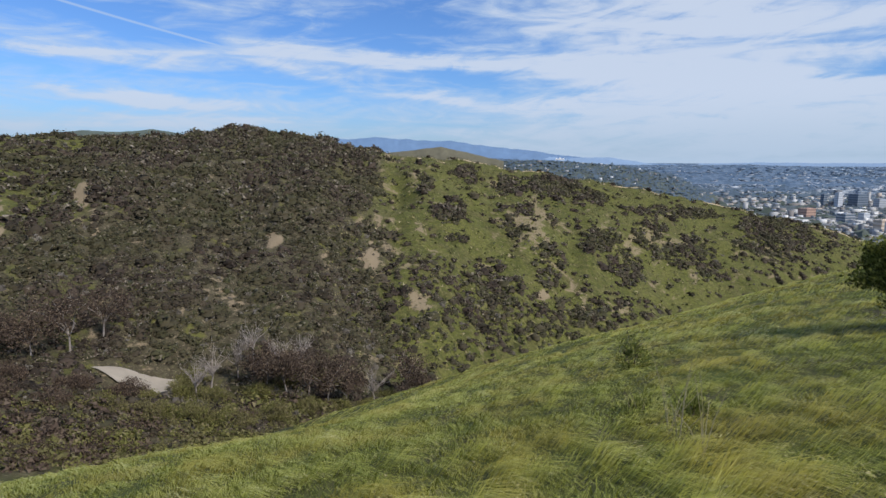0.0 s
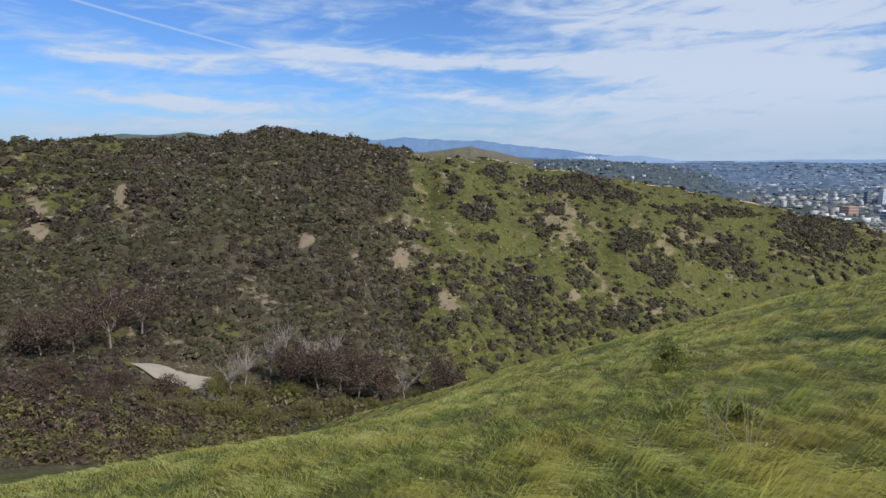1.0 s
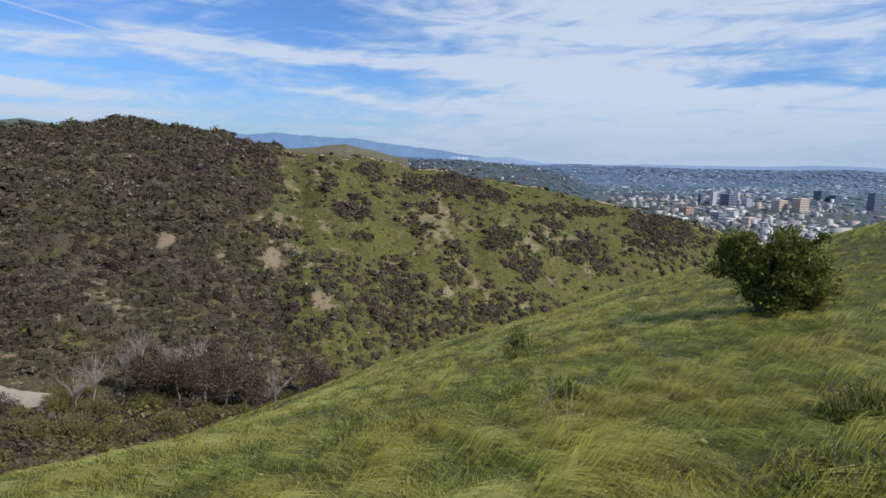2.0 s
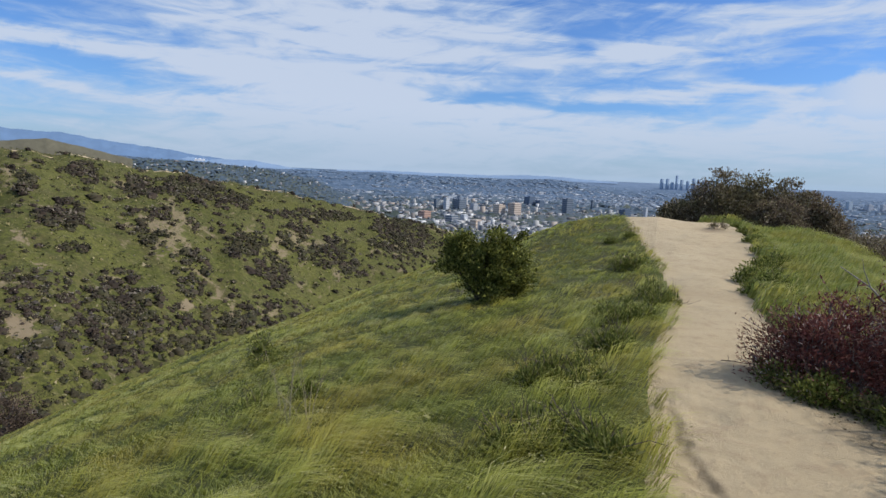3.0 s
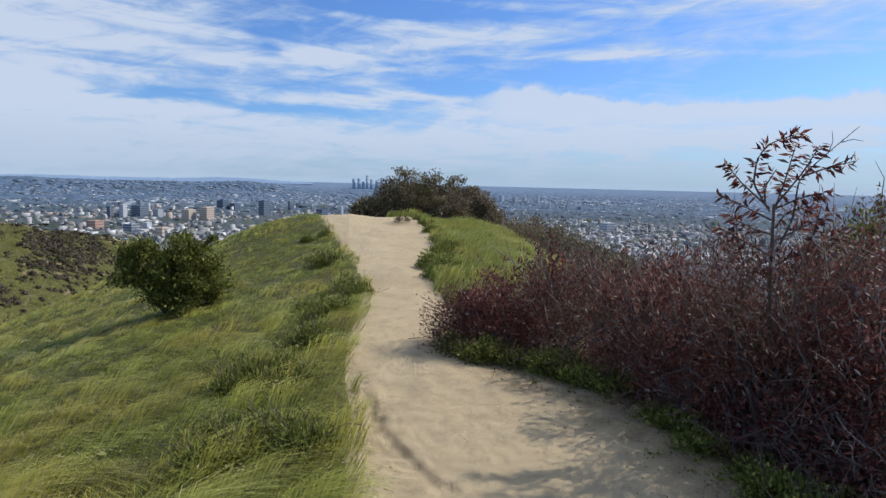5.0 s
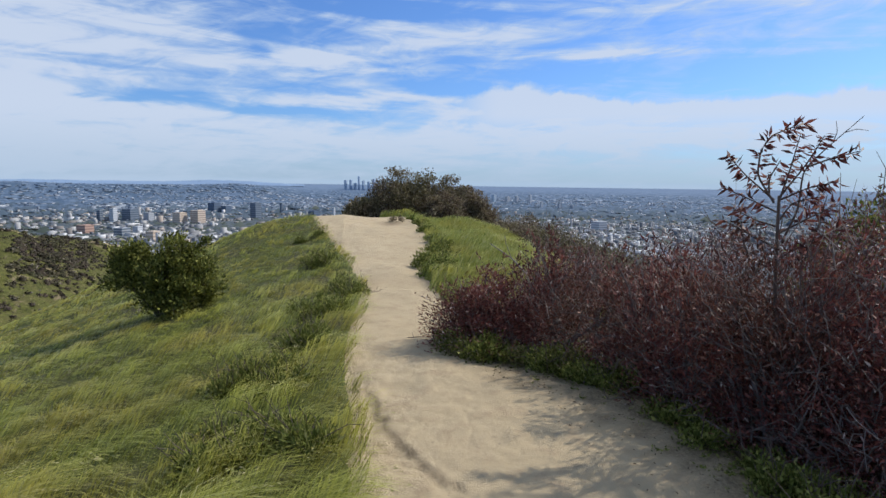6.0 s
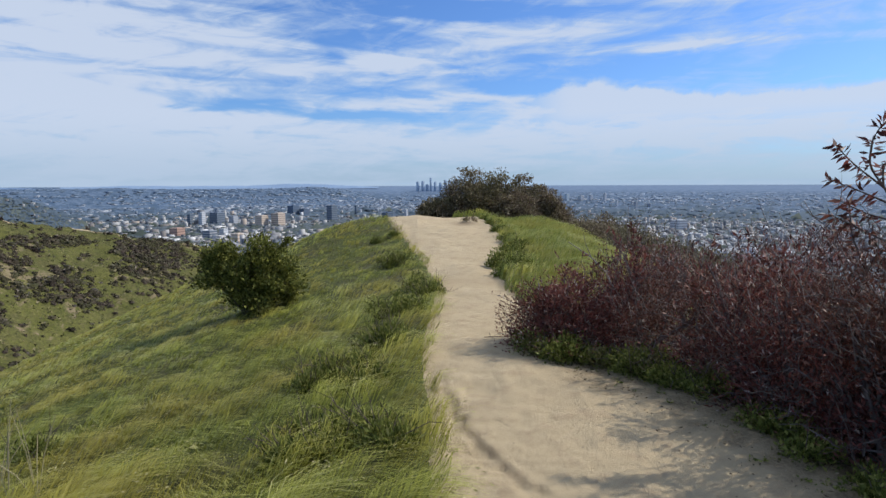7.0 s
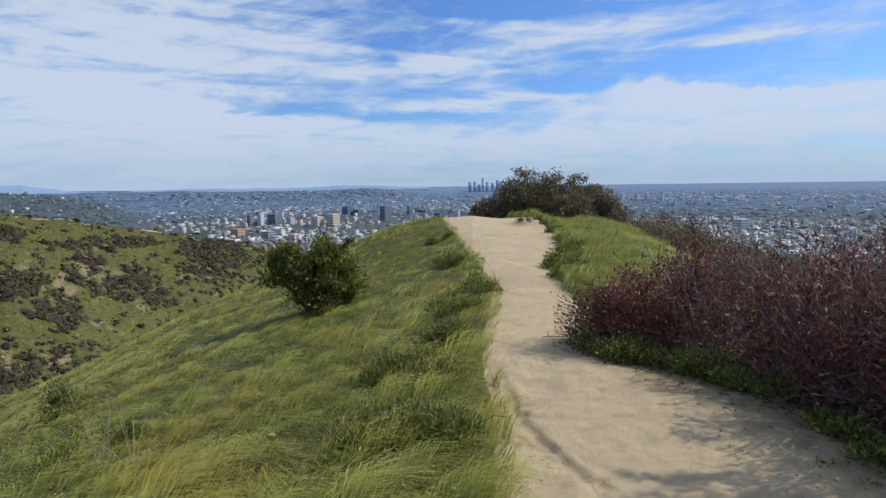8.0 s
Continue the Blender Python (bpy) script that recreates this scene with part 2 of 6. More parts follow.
def plain_material(name, col, rough=0.7, vary=0.12, scale=0.05, metal=0.0):
    m, n, p, _ = material(name)
    g = n.add("ShaderNodeNewGeometry")
    f = n.noise(g.outputs["Position"], scale, 5.0, 0.65)
    n.link(n.mix(f, tuple(c * (1 - vary) for c in col), tuple(min(1, c * (1 + vary)) for c in col)), p.inputs["Base Color"])
    p.inputs["Roughness"].default_value, p.inputs["Metallic"].default_value = rough, metal
    return m


def island_material(name, stops, rough=0.8):
    m, n, p, _ = material(name)
    g = n.add("ShaderNodeNewGeometry")
    n.link(n.ramp(g.outputs["Random Per Island"], stops, "CONSTANT"), p.inputs["Base Color"])
    p.inputs["Roughness"].default_value = rough
    return m


M_GROUND = ground_material()
M_TRAIL = trail_material()
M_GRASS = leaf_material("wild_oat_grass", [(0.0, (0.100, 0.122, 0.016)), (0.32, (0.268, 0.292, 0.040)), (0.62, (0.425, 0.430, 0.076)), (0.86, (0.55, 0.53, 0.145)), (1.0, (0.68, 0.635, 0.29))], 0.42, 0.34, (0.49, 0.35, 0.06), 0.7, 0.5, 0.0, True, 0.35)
M_BANK = leaf_material("bank_grass_blades", [(0.0, (0.16, 0.205, 0.036)), (0.5, (0.33, 0.365, 0.070)), (0.9, (0.46, 0.445, 0.12)), (1.0, (0.56, 0.49, 0.22))], 0.5, 0.3, (0.52, 0.42, 0.085), 0.45, 0.6)
M_SEED = leaf_material("oat_seed_heads", [(0.0, (0.26, 0.27, 0.09)), (0.6, (0.42, 0.39, 0.16)), (1.0, (0.62, 0.54, 0.30))], 0.5, 0.3, soft=0.5)
M_LUSH = leaf_material("lush_weeds", [(0.0, (0.050, 0.064, 0.012)), (0.5, (0.140, 0.162, 0.033)), (0.9, (0.26, 0.265, 0.068)), (1.0, (0.38, 0.35, 0.13))], 0.7, 0.28, soft=0.2)
M_EVERGREEN = leaf_material("evergreen_leaves", [(0.0, (0.044, 0.050, 0.012)), (0.5, (0.120, 0.130, 0.025)), (0.9, (0.24, 0.245, 0.052)), (1.0, (0.34, 0.32, 0.09))], 0.7, 0.25, soft=0.2)
M_RED = leaf_material("red_brown_leaves", [(0.0, (0.050, 0.022, 0.020)), (0.4, (0.140, 0.048, 0.041)), (0.75, (0.25, 0.080, 0.063)), (0.95, (0.29, 0.15, 0.11)), (1.0, (0.58, 0.52, 0.48))], 0.5, 0.28, (0.070, 0.052, 0.030), 0.9, soft=0.25, gloss=0.15)
M_BROWN = leaf_material("dry_scrub_leaves", [(0.0, (0.070, 0.050, 0.034)), (0.4, (0.165, 0.118, 0.082)), (0.75, (0.180, 0.155, 0.072)), (1.0, (0.37, 0.29, 0.21))], 0.7, 0.25, (0.125, 0.122, 0.050), 0.4, soft=0.3)
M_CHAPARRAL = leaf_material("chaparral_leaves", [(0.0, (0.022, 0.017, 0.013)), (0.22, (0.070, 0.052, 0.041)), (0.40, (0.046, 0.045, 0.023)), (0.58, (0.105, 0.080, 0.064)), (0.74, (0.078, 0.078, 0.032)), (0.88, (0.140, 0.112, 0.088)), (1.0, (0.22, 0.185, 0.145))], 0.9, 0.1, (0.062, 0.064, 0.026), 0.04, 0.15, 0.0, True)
M_OLIVE = leaf_material("olive_leaves", [(0.0, (0.070, 0.070, 0.020)), (0.5, (0.130, 0.128, 0.036)), (0.85, (0.185, 0.170, 0.058)), (1.0, (0.26, 0.215, 0.125))], 0.75, 0.25, (0.150, 0.120, 0.072), 0.25, soft=0.3)
M_TUFT = leaf_material("hill_tufts", [(0.0, (0.032, 0.036, 0.012)), (0.5, (0.080, 0.082, 0.024)), (0.75, (0.17, 0.145, 0.055)), (1.0, (0.36, 0.30, 0.18))], 0.7, 0.1, soft=0.5)
M_CANOPY = leaf_material("dark_dry_canopy", [(0.0, (0.030, 0.021, 0.016)), (0.6, (0.078, 0.054, 0.040)), (1.0, (0.145, 0.108, 0.076))], 0.8, 0.1, soft=0.3)
M_SAGE = leaf_material("grey_sage_leaves", [(0.0, (0.07, 0.06, 0.05)), (0.5, (0.13, 0.115, 0.095)), (1.0, (0.21, 0.185, 0.15))], 0.9, 0.05, None, 0.4, 0.3, 0.0, True)
M_TWIG = bark_material("grey_brown_twigs", (0.055, 0.036, 0.030), (0.155, 0.115, 0.098), 30)
M_SPRAY = bark_material("grey_wiry_twigs", (0.042, 0.031, 0.028), (0.27, 0.225, 0.205), 9)
M_PALE = bark_material("pale_dead_wood", (0.20, 0.165, 0.14), (0.36, 0.315, 0.28), 12)
M_STRAW = bark_material("dry_straw", (0.26, 0.22, 0.12), (0.42, 0.36, 0.21), 20)
M_LITTER = leaf_material("fallen_leaves", [(0.0, (0.06, 0.042, 0.027)), (0.7, (0.14, 0.10, 0.062)), (1.0, (0.28, 0.22, 0.14))], 0.8, 0.1)
M_PEBBLE = bark_material("pebble_stone", (0.24, 0.18, 0.115), (0.44, 0.36, 0.25), 60)
M_BARK = bark_material("dark_bark", (0.05, 0.036, 0.027), (0.12, 0.09, 0.068), 10)
M_CITYTREE = leaf_material("street_trees", [(0.0, (0.050, 0.066, 0.058)), (1.0, (0.095, 0.112, 0.096))], 0.9, 0.0, soft=0.7)
# haze put into the leaf colour of the far trees
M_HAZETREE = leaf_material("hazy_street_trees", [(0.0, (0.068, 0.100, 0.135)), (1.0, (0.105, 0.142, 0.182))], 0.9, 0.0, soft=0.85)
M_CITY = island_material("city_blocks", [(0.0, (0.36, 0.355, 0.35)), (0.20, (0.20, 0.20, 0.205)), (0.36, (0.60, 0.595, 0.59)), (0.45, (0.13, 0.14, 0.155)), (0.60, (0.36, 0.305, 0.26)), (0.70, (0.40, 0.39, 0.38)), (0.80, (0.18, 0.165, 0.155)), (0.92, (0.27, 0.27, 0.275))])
# far copies of the block colours, bluer and flatter: haze put into the colour
M_FARCITY = island_material("far_hazed_blocks", [(0.0, (0.215, 0.245, 0.285)), (0.22, (0.145, 0.180, 0.225)), (0.46, (0.44, 0.46, 0.49)), (0.55, (0.125, 0.160, 0.205)), (0.74, (0.25, 0.275, 0.31)), (0.88, (0.15, 0.185, 0.23))])
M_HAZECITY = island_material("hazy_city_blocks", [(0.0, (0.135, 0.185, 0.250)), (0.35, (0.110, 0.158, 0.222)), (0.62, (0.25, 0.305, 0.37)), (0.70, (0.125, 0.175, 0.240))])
# mountains and pale hills: the blue is haze put into the base colour
M_MOUNT = plain_material("mountain_haze_blue", (0.115, 0.19, 0.31), 1.0, 0.22, 0.008)
M_PALEHILL = plain_material("haze_pale_hills", (0.19, 0.275, 0.40), 1.0, 0.12, 0.010)
# olive greyed for haze
M_FARHILL = plain_material("far_wooded_hill", (0.076, 0.094, 0.082), 1.0, 0.45, 0.02)
M_NEARHILL = plain_material("scrub_hill", (0.115, 0.105, 0.070), 1.0, 0.5, 0.05)
M_ROAD = plain_material("dusty_road", (0.28, 0.24, 0.19), 0.95, 0.45, 0.25)

# ---- mesh building ----


def part(name, bm, material_, parent=None, label=""):
    me = bpy.data.meshes.new(name)
    bm.to_mesh(me)
    bm.free()
    me.materials.append(material_)
    ob = new(name, me)
    ob.parent = parent
    if label:
        tagged(ob, label)
    return ob


def mesh_arrays(name, verts, polys, material_, parent=None, smooth=False, attrs=None, label=""):
    """One mesh object out of arrays: verts (n, 3); polys a list of (m, k) index arrays."""
    me = bpy.data.meshes.new(name)
    verts = np.asarray(verts, dtype=np.float32)
    me.vertices.add(len(verts))
    me.vertices.foreach_set("co", verts.ravel())
    polys = [np.asarray(q, dtype=np.int32) for q in polys if len(q)]
    loops = np.concatenate([q.ravel() for q in polys])
    sizes = np.concatenate([np.full(len(q), q.shape[1], dtype=np.int32) for q in polys])
    starts = np.concatenate([[0], np.cumsum(sizes)[:-1]]).astype(np.int32)
    me.loops.add(len(loops))
    me.loops.foreach_set("vertex_index", loops)
    me.polygons.add(len(sizes))
    me.polygons.foreach_set("loop_start", starts)
    me.polygons.foreach_set("loop_total", sizes)
    me.update(calc_edges=True)
    if smooth:
        me.polygons.foreach_set("use_smooth", np.ones(len(sizes), dtype=bool))
    for key, values in (attrs or {}).items():
        a = me.attributes.new(key, "FLOAT", "POINT")
        a.data.foreach_set("value", np.asarray(values, dtype=np.float32))
    me.materials.append(material_)
    ob = new(name, me)
    ob.parent = parent
    if label:
        tagged(ob, label)
    return ob


def tubes(lines, sides=4):
    """Tapered tubes along lines of (points, radii): verts and quads."""
    vs, qs, n0 = [], [], 0
    ang = np.arange(sides) * 2 * np.pi / sides
    for pts, rad in lines:
        pts = np.asarray(pts, float)
        d = np.gradient(pts, axis=0)
        d /= np.linalg.norm(d, axis=1)[:, None] + 1e-9
        ref = np.where(np.abs(d[:, 2:3]) > 0.9, [[1.0, 0, 0]], [[0, 0, 1.0]])
        a = np.cross(d, ref)
        a /= np.linalg.norm(a, axis=1)[:, None] + 1e-9
        b = np.cross(d, a)
        ring = pts[:, None] + (a[:, None] * np.cos(ang)[None, :, None] + b[:, None] * np.sin(ang)[None, :, None]) * np.asarray(rad)[:, None, None]
        k = len(pts)
        vs.append(ring.reshape(-1, 3))
        i = np.arange(k - 1)[:, None] * sides + np.arange(sides)[None]
        j = np.arange(k - 1)[:, None] * sides + (np.arange(sides)[None] + 1) % sides
        qs.append((np.stack([i, j, j + sides, i + sides], -1).reshape(-1, 4)) + n0)
        n0 += k * sides
    return np.concatenate(vs), np.concatenate(qs)


def unit(v):
    return v / (np.linalg.norm(v, axis=-1, keepdims=True) + 1e-9)


def leaves(pos, way, length, width, rng, fold=0.25):
    """Folded diamond leaves at pos along way: verts (4n, 3) and quads."""
    n = len(pos)
    way = unit(way)
    side = unit(np.cross(way, unit(rng.normal(size=(n, 3)))))
    nor = np.cross(way, side)
    length = np.broadcast_to(np.asarray(length, float), (n,))[:, None]
    width = np.broadcast_to(np.asarray(width, float), (n,))[:, None]
    a = pos
    b = pos + way * length * 0.45 + side * width * 0.5 + nor * width * fold
    c = pos + way * length
    e = pos + way * length * 0.45 - side * width * 0.5 + nor * width * fold
    v = np.stack([a, b, c, e], 1).reshape(-1, 3)
    q = np.arange(n)[:, None] * 4 + np.arange(4)[None]
    return v, q


# ---- the lie of the land ----


def smooth01(v, lo, hi):
    t = np.clip((v - lo) / (hi - lo), 0, 1)
    return t * t * (3 - 2 * t)


_TABLE = np.random.RandomState(5).rand(64, 64)


def wave_noise(x, y, octaves=4):
    """Value noise, about -1 to 1, for arrays."""
    total, amp, norm = 0.0, 1.0, 0.0
    for o in range(octaves):
        xi, yi = np.floor(x).astype(int), np.floor(y).astype(int)
        fx, fy = x - xi, y - yi
        fx, fy = fx * fx * (3 - 2 * fx), fy * fy * (3 - 2 * fy)
        g = lambda i, j: _TABLE[(xi + i) % 64, (yi + j) % 64]
        v = (g(0, 0) * (1 - fx) + g(1, 0) * fx) * (1 - fy) + (g(0, 1) * (1 - fx) + g(1, 1) * fx) * fy
        total, norm = total + amp * (v * 2 - 1), norm + amp
        x, y, amp = x * 2.03 + 17.1, y * 2.03 + 5.7, amp * 0.5
    return total / norm


EYE = 1.65
PLAIN = -180.0
CREST_Y = (-60, -25, -10, -4, 0, 4, 8, 10.5, 15, 19, 21.5, 23.5, 27, 33, 45, 80, 200, 420)
CREST_Z = (9, 4, 1.0, 0.15, 0, 0, 0.0, 0.0, 0.14, 0.36, 0.44, 0.36, -0.2, -2.0, -7, -28, -105, -178)
_cy = np.linspace(-60, 420, 4801)
_cz = np.convolve(np.pad(np.interp(_cy, CREST_Y, CREST_Z), 12, mode="edge"), np.ones(25) / 25, "valid")
LEFT_Y = (-6, 0, 3, 4, 5.5, 7.4, 9.7, 12, 15.5, 18, 21, 24)
LEFT_X = (-1.0, -0.35, 0.12, 0.16, 0.10, 0.22, 0.42, 0.22, -0.22, -0.62, -1.05, -1.4)
RIGHT_Y = (-6, 0, 3.2, 4, 4.7, 5.3, 5.8, 7.9, 10.2, 12.5, 15.5, 21, 24)
RIGHT_X = (3.4, 3.5, 3.4, 3.2, 2.8, 2.1, 1.45, 1.42, 1.50, 1.85, 2.3, 2.3, 2.2)
RIDGE_AZ = (0, 12, 19.4, 23.4, 27.7, 32.4, 37.4, 42.6, 48, 53.5, 59, 63.3, 68, 73, 79.2, 88, 94, 110, 140, 180)
RIDGE_EL = (-14, -8.0, -5.6, -4.75, -3.95, -3.1, -2.15, -1.3, -0.5, 0.22, 0.75, 1.55, 2.5, 2.75, 2.1, 1.85, 1.6, 2.5, 3, 3)


def trail_edges(y):
    return np.interp(y, LEFT_Y, LEFT_X), np.interp(y, RIGHT_Y, RIGHT_X)


def true_distance(d):
    """The plain beyond 2.5 km is drawn in towards the eye: from the distance built to the real one."""
    q = np.clip((d - 2500) / 2450, 0, 0.9995)
    return np.where(d <= 2500, d, 2500 + 2450 * q / (1 - q))


def drawn_distance(far):
    return np.where(far <= 2500, far, 2500 + 2450 * (1 - 1 / (1 + np.maximum(far - 2500, 0) / 2450)))


def plain_height(d):
    return EYE + (PLAIN - EYE) * d / true_distance(d)


def near_hill(x, y):
    z = np.interp(y, _cy, _cz)
    u = np.maximum(0, -x)
    uc = np.minimum(u, 14.0)
    bend = np.interp(y, (-3, 0, 2, 5, 8, 12, 20), (0.0112, 0.0118, 0.0130, 0.0155, 0.0145, 0.0120, 0.0145))
    z = z - (0.17 * uc + bend * uc * uc) - (0.17 + 28 * bend) * (u - uc)
    z = z + 0.42 * np.exp(-((x + 2.4) / 2.2) ** 2 - ((y - 20.0) / 4.0) ** 2)
    bank = smooth01(y, 8.2, 11.5) * (1 - smooth01(y, 20, 26)) * smooth01(x, 1.7, 2.8)
    z = z + 0.08 * bank - 0.30 * smooth01(x, 2.2, 3.0) * smooth01(y, 13, 19)
    start = np.interp(y, (0, 5, 9, 14, 22, 30), (2.4, 2.3, 2.9, 3.4, 4.6, 6.0))
    v = np.maximum(0, x - start)
    vc = np.minimum(v, 9.0)
    z = z - (0.22 * vc + 0.045 * vc * vc) - 1.0 * (v - vc)
    return z


def opposite(x, y):
    """Canyon floor and the hill beyond it: height, and how far up its side (0 floor, 1 ridge)."""
    th = np.degrees(np.arctan2(-x, y))
    r = np.hypot(x, y)
    wob = wave_noise(th * 0.16, r * 0.006 + 3, 3)
    rb = np.interp(th, (5, 15, 25, 40, 55, 70, 82, 95, 120, 180), (330, 270, 205, 145, 110, 100, 100, 95, 80, 80))
    zb = np.interp(th, (5, 15, 25, 40, 55, 70, 82, 95, 120, 180), (-170, -125, -88, -60, -42, -36, -33, -28, -15, -10))
    rr = np.interp(th, (5, 15, 25, 35, 45, 60, 75, 95, 120, 180), (560, 490, 430, 385, 345, 312, 300, 285, 260, 240))
    zr = EYE + rr * np.tan(np.radians(np.interp(th, RIDGE_AZ, RIDGE_EL)))
    s = (r - rb) / (rr - rb)
    sc = np.clip(s, 0, 1)
    lift = 1 - (1 - sc) ** 1.25
    z = zb + (zr - zb) * lift
    gully = 1 - np.abs(wave_noise(th * 0.085 + 0.25 * sc + 0.30 * wave_noise(r * 0.016, th * 0.06, 3), th * 0 + 7.3, 3)) * 2.2
    gully = np.clip(gully, -0.2, 1)
    z = z - (np.interp(th, (30, 50, 58, 61, 66), (1.6, 2.4, 4.6, 4.6, 3.0)) * gully ** 2 + 3.0 * wob) * 4 * sc * (1 - sc) * smooth01(th, 12, 30)
    z = np.where(s > 1, zr - 0.55 * (r - rr) * (1 + 0.2 * wob), z)
    z = np.where(s < 0, zb + 0.02 * (rb - r), z)
    fade = smooth01(th, 2, 14) * (1 - smooth01(th, 150, 178))
    return PLAIN + (z - PLAIN) * fade, s


def land(x, y, detail=True):
    """Height of the ground, for arrays."""
    x, y = np.asarray(x, float), np.asarray(y, float)
    r = np.hypot(x, y)
    a = near_hill(x, y)
    b, s = opposite(x, y)
    k = 4.0
    z = np.where(r < 30, a, np.maximum(a, b) + k * np.exp(-np.abs(a - b) / k) * 0.5)
    if detail:
        th0 = np.degrees(np.arctan2(-x, y))
        z = z + wave_noise(x * 0.9, y * 0.9, 3) * 0.06 * smooth01(r, 1.0, 6.0) * (1 - smooth01(r, 60, 90))
        z = z + wave_noise(x * 0.05, y * 0.05, 5) * 3.0 * smooth01(r, 50, 140) + wave_noise(th0 * 0.7, r * 0.03, 3) * 1.6 * smooth01(r, 90, 160)
    z = np.maximum(z, np.where(r > 300, PLAIN, -1e4))
    p = plain_height(np.maximum(r, 1))
    z = np.where(r > 2500, p, z)
    th = np.degrees(np.arctan2(-x, y))
    # low wooded hills at the far side of the plain
    top = np.interp(th, (-60, -20, 0, 6, 11, 14, 20, 27, 33, 38, 44, 50, 60), (-0.35, -0.3, -0.3, -0.2, -0.08, -0.2, -0.3, -0.14, -0.2, -0.2, 0.1, 0.4, 0.4))
    hill = EYE + r * np.tan(np.radians(top + 0.05 * wave_noise(th * 0.8, th * 0, 4)))
    rise = smooth01(r, 3900, 4550) * (1 - smooth01(r, 4600, 4880)) * smooth01(th, 3, 10)
    return np.where(r > 3800, z + (hill - z) * rise, z)


def ground_at(x, y):
    z = land(x, y)
    l, rgt = trail_edges(y)
    inside = smooth01(np.minimum(x - l, rgt - x), -0.05, 0.15) * (1 - smooth01(np.asarray(y, float), 22.5, 24))
    return z - 0.22 * inside


SCARS = (  # azimuth, elevation, half widths: bare slips on the far hillside
    (57.0, -13.4, 1.3, 1.4), (85.5, -4.9, 0.55, 2.0), (86.2, -3.0, 0.7, 1.4), (92.4, -4.5, 1.0, 4.2), (29.9, -7.8, 0.25, 1.0),
    (40.4, -13.4, 0.9, 0.8), (44.4, -12.9, 0.6, 0.7), (61.5, -9.5, 1.0, 1.6), (71.0, -7.2, 1.4, 0.9))
THICKETS = (  # azimuth, elevation, half widths: close brush on the open side of that hill
    (56.2, -2.2, 0.6, 0.9), (52.1, -1.2, 1.1, 0.9), (53.6, -4.7, 1.6, 1.3), (53.0, -7.5, 1.1, 0.6), (50.0, -10.7, 1.8, 1.3), (54.3, -11.4, 1.4, 1.3),
    (49.8, -14.5, 2.9, 2.8), (57.0, -10.9, 0.6, 0.6), (44.0, -9.8, 1.5, 2.4), (46.9, -5.9, 1.9, 1.7), (48.3, -2.2, 1.8, 0.8), (44.0, -2.4, 3.0, 1.1),
    (40.4, -3.2, 1.7, 0.9), (39.0, -7.3, 2.1, 1.3), (36.9, -9.9, 1.6, 1.7), (31.6, -8.0, 2.4, 1.5), (34.7, -6.5, 1.4, 1.5), (29.5, -9.8, 1.7, 0.8),
    (24.6, -6.5, 2.7, 1.9), (42.8, -15.1, 2.0, 1.2), (40.0, -14.1, 1.2, 0.9), (57.1, -16.8, 2.0, 1.5), (32.6, -4.5, 4.1, 0.5))


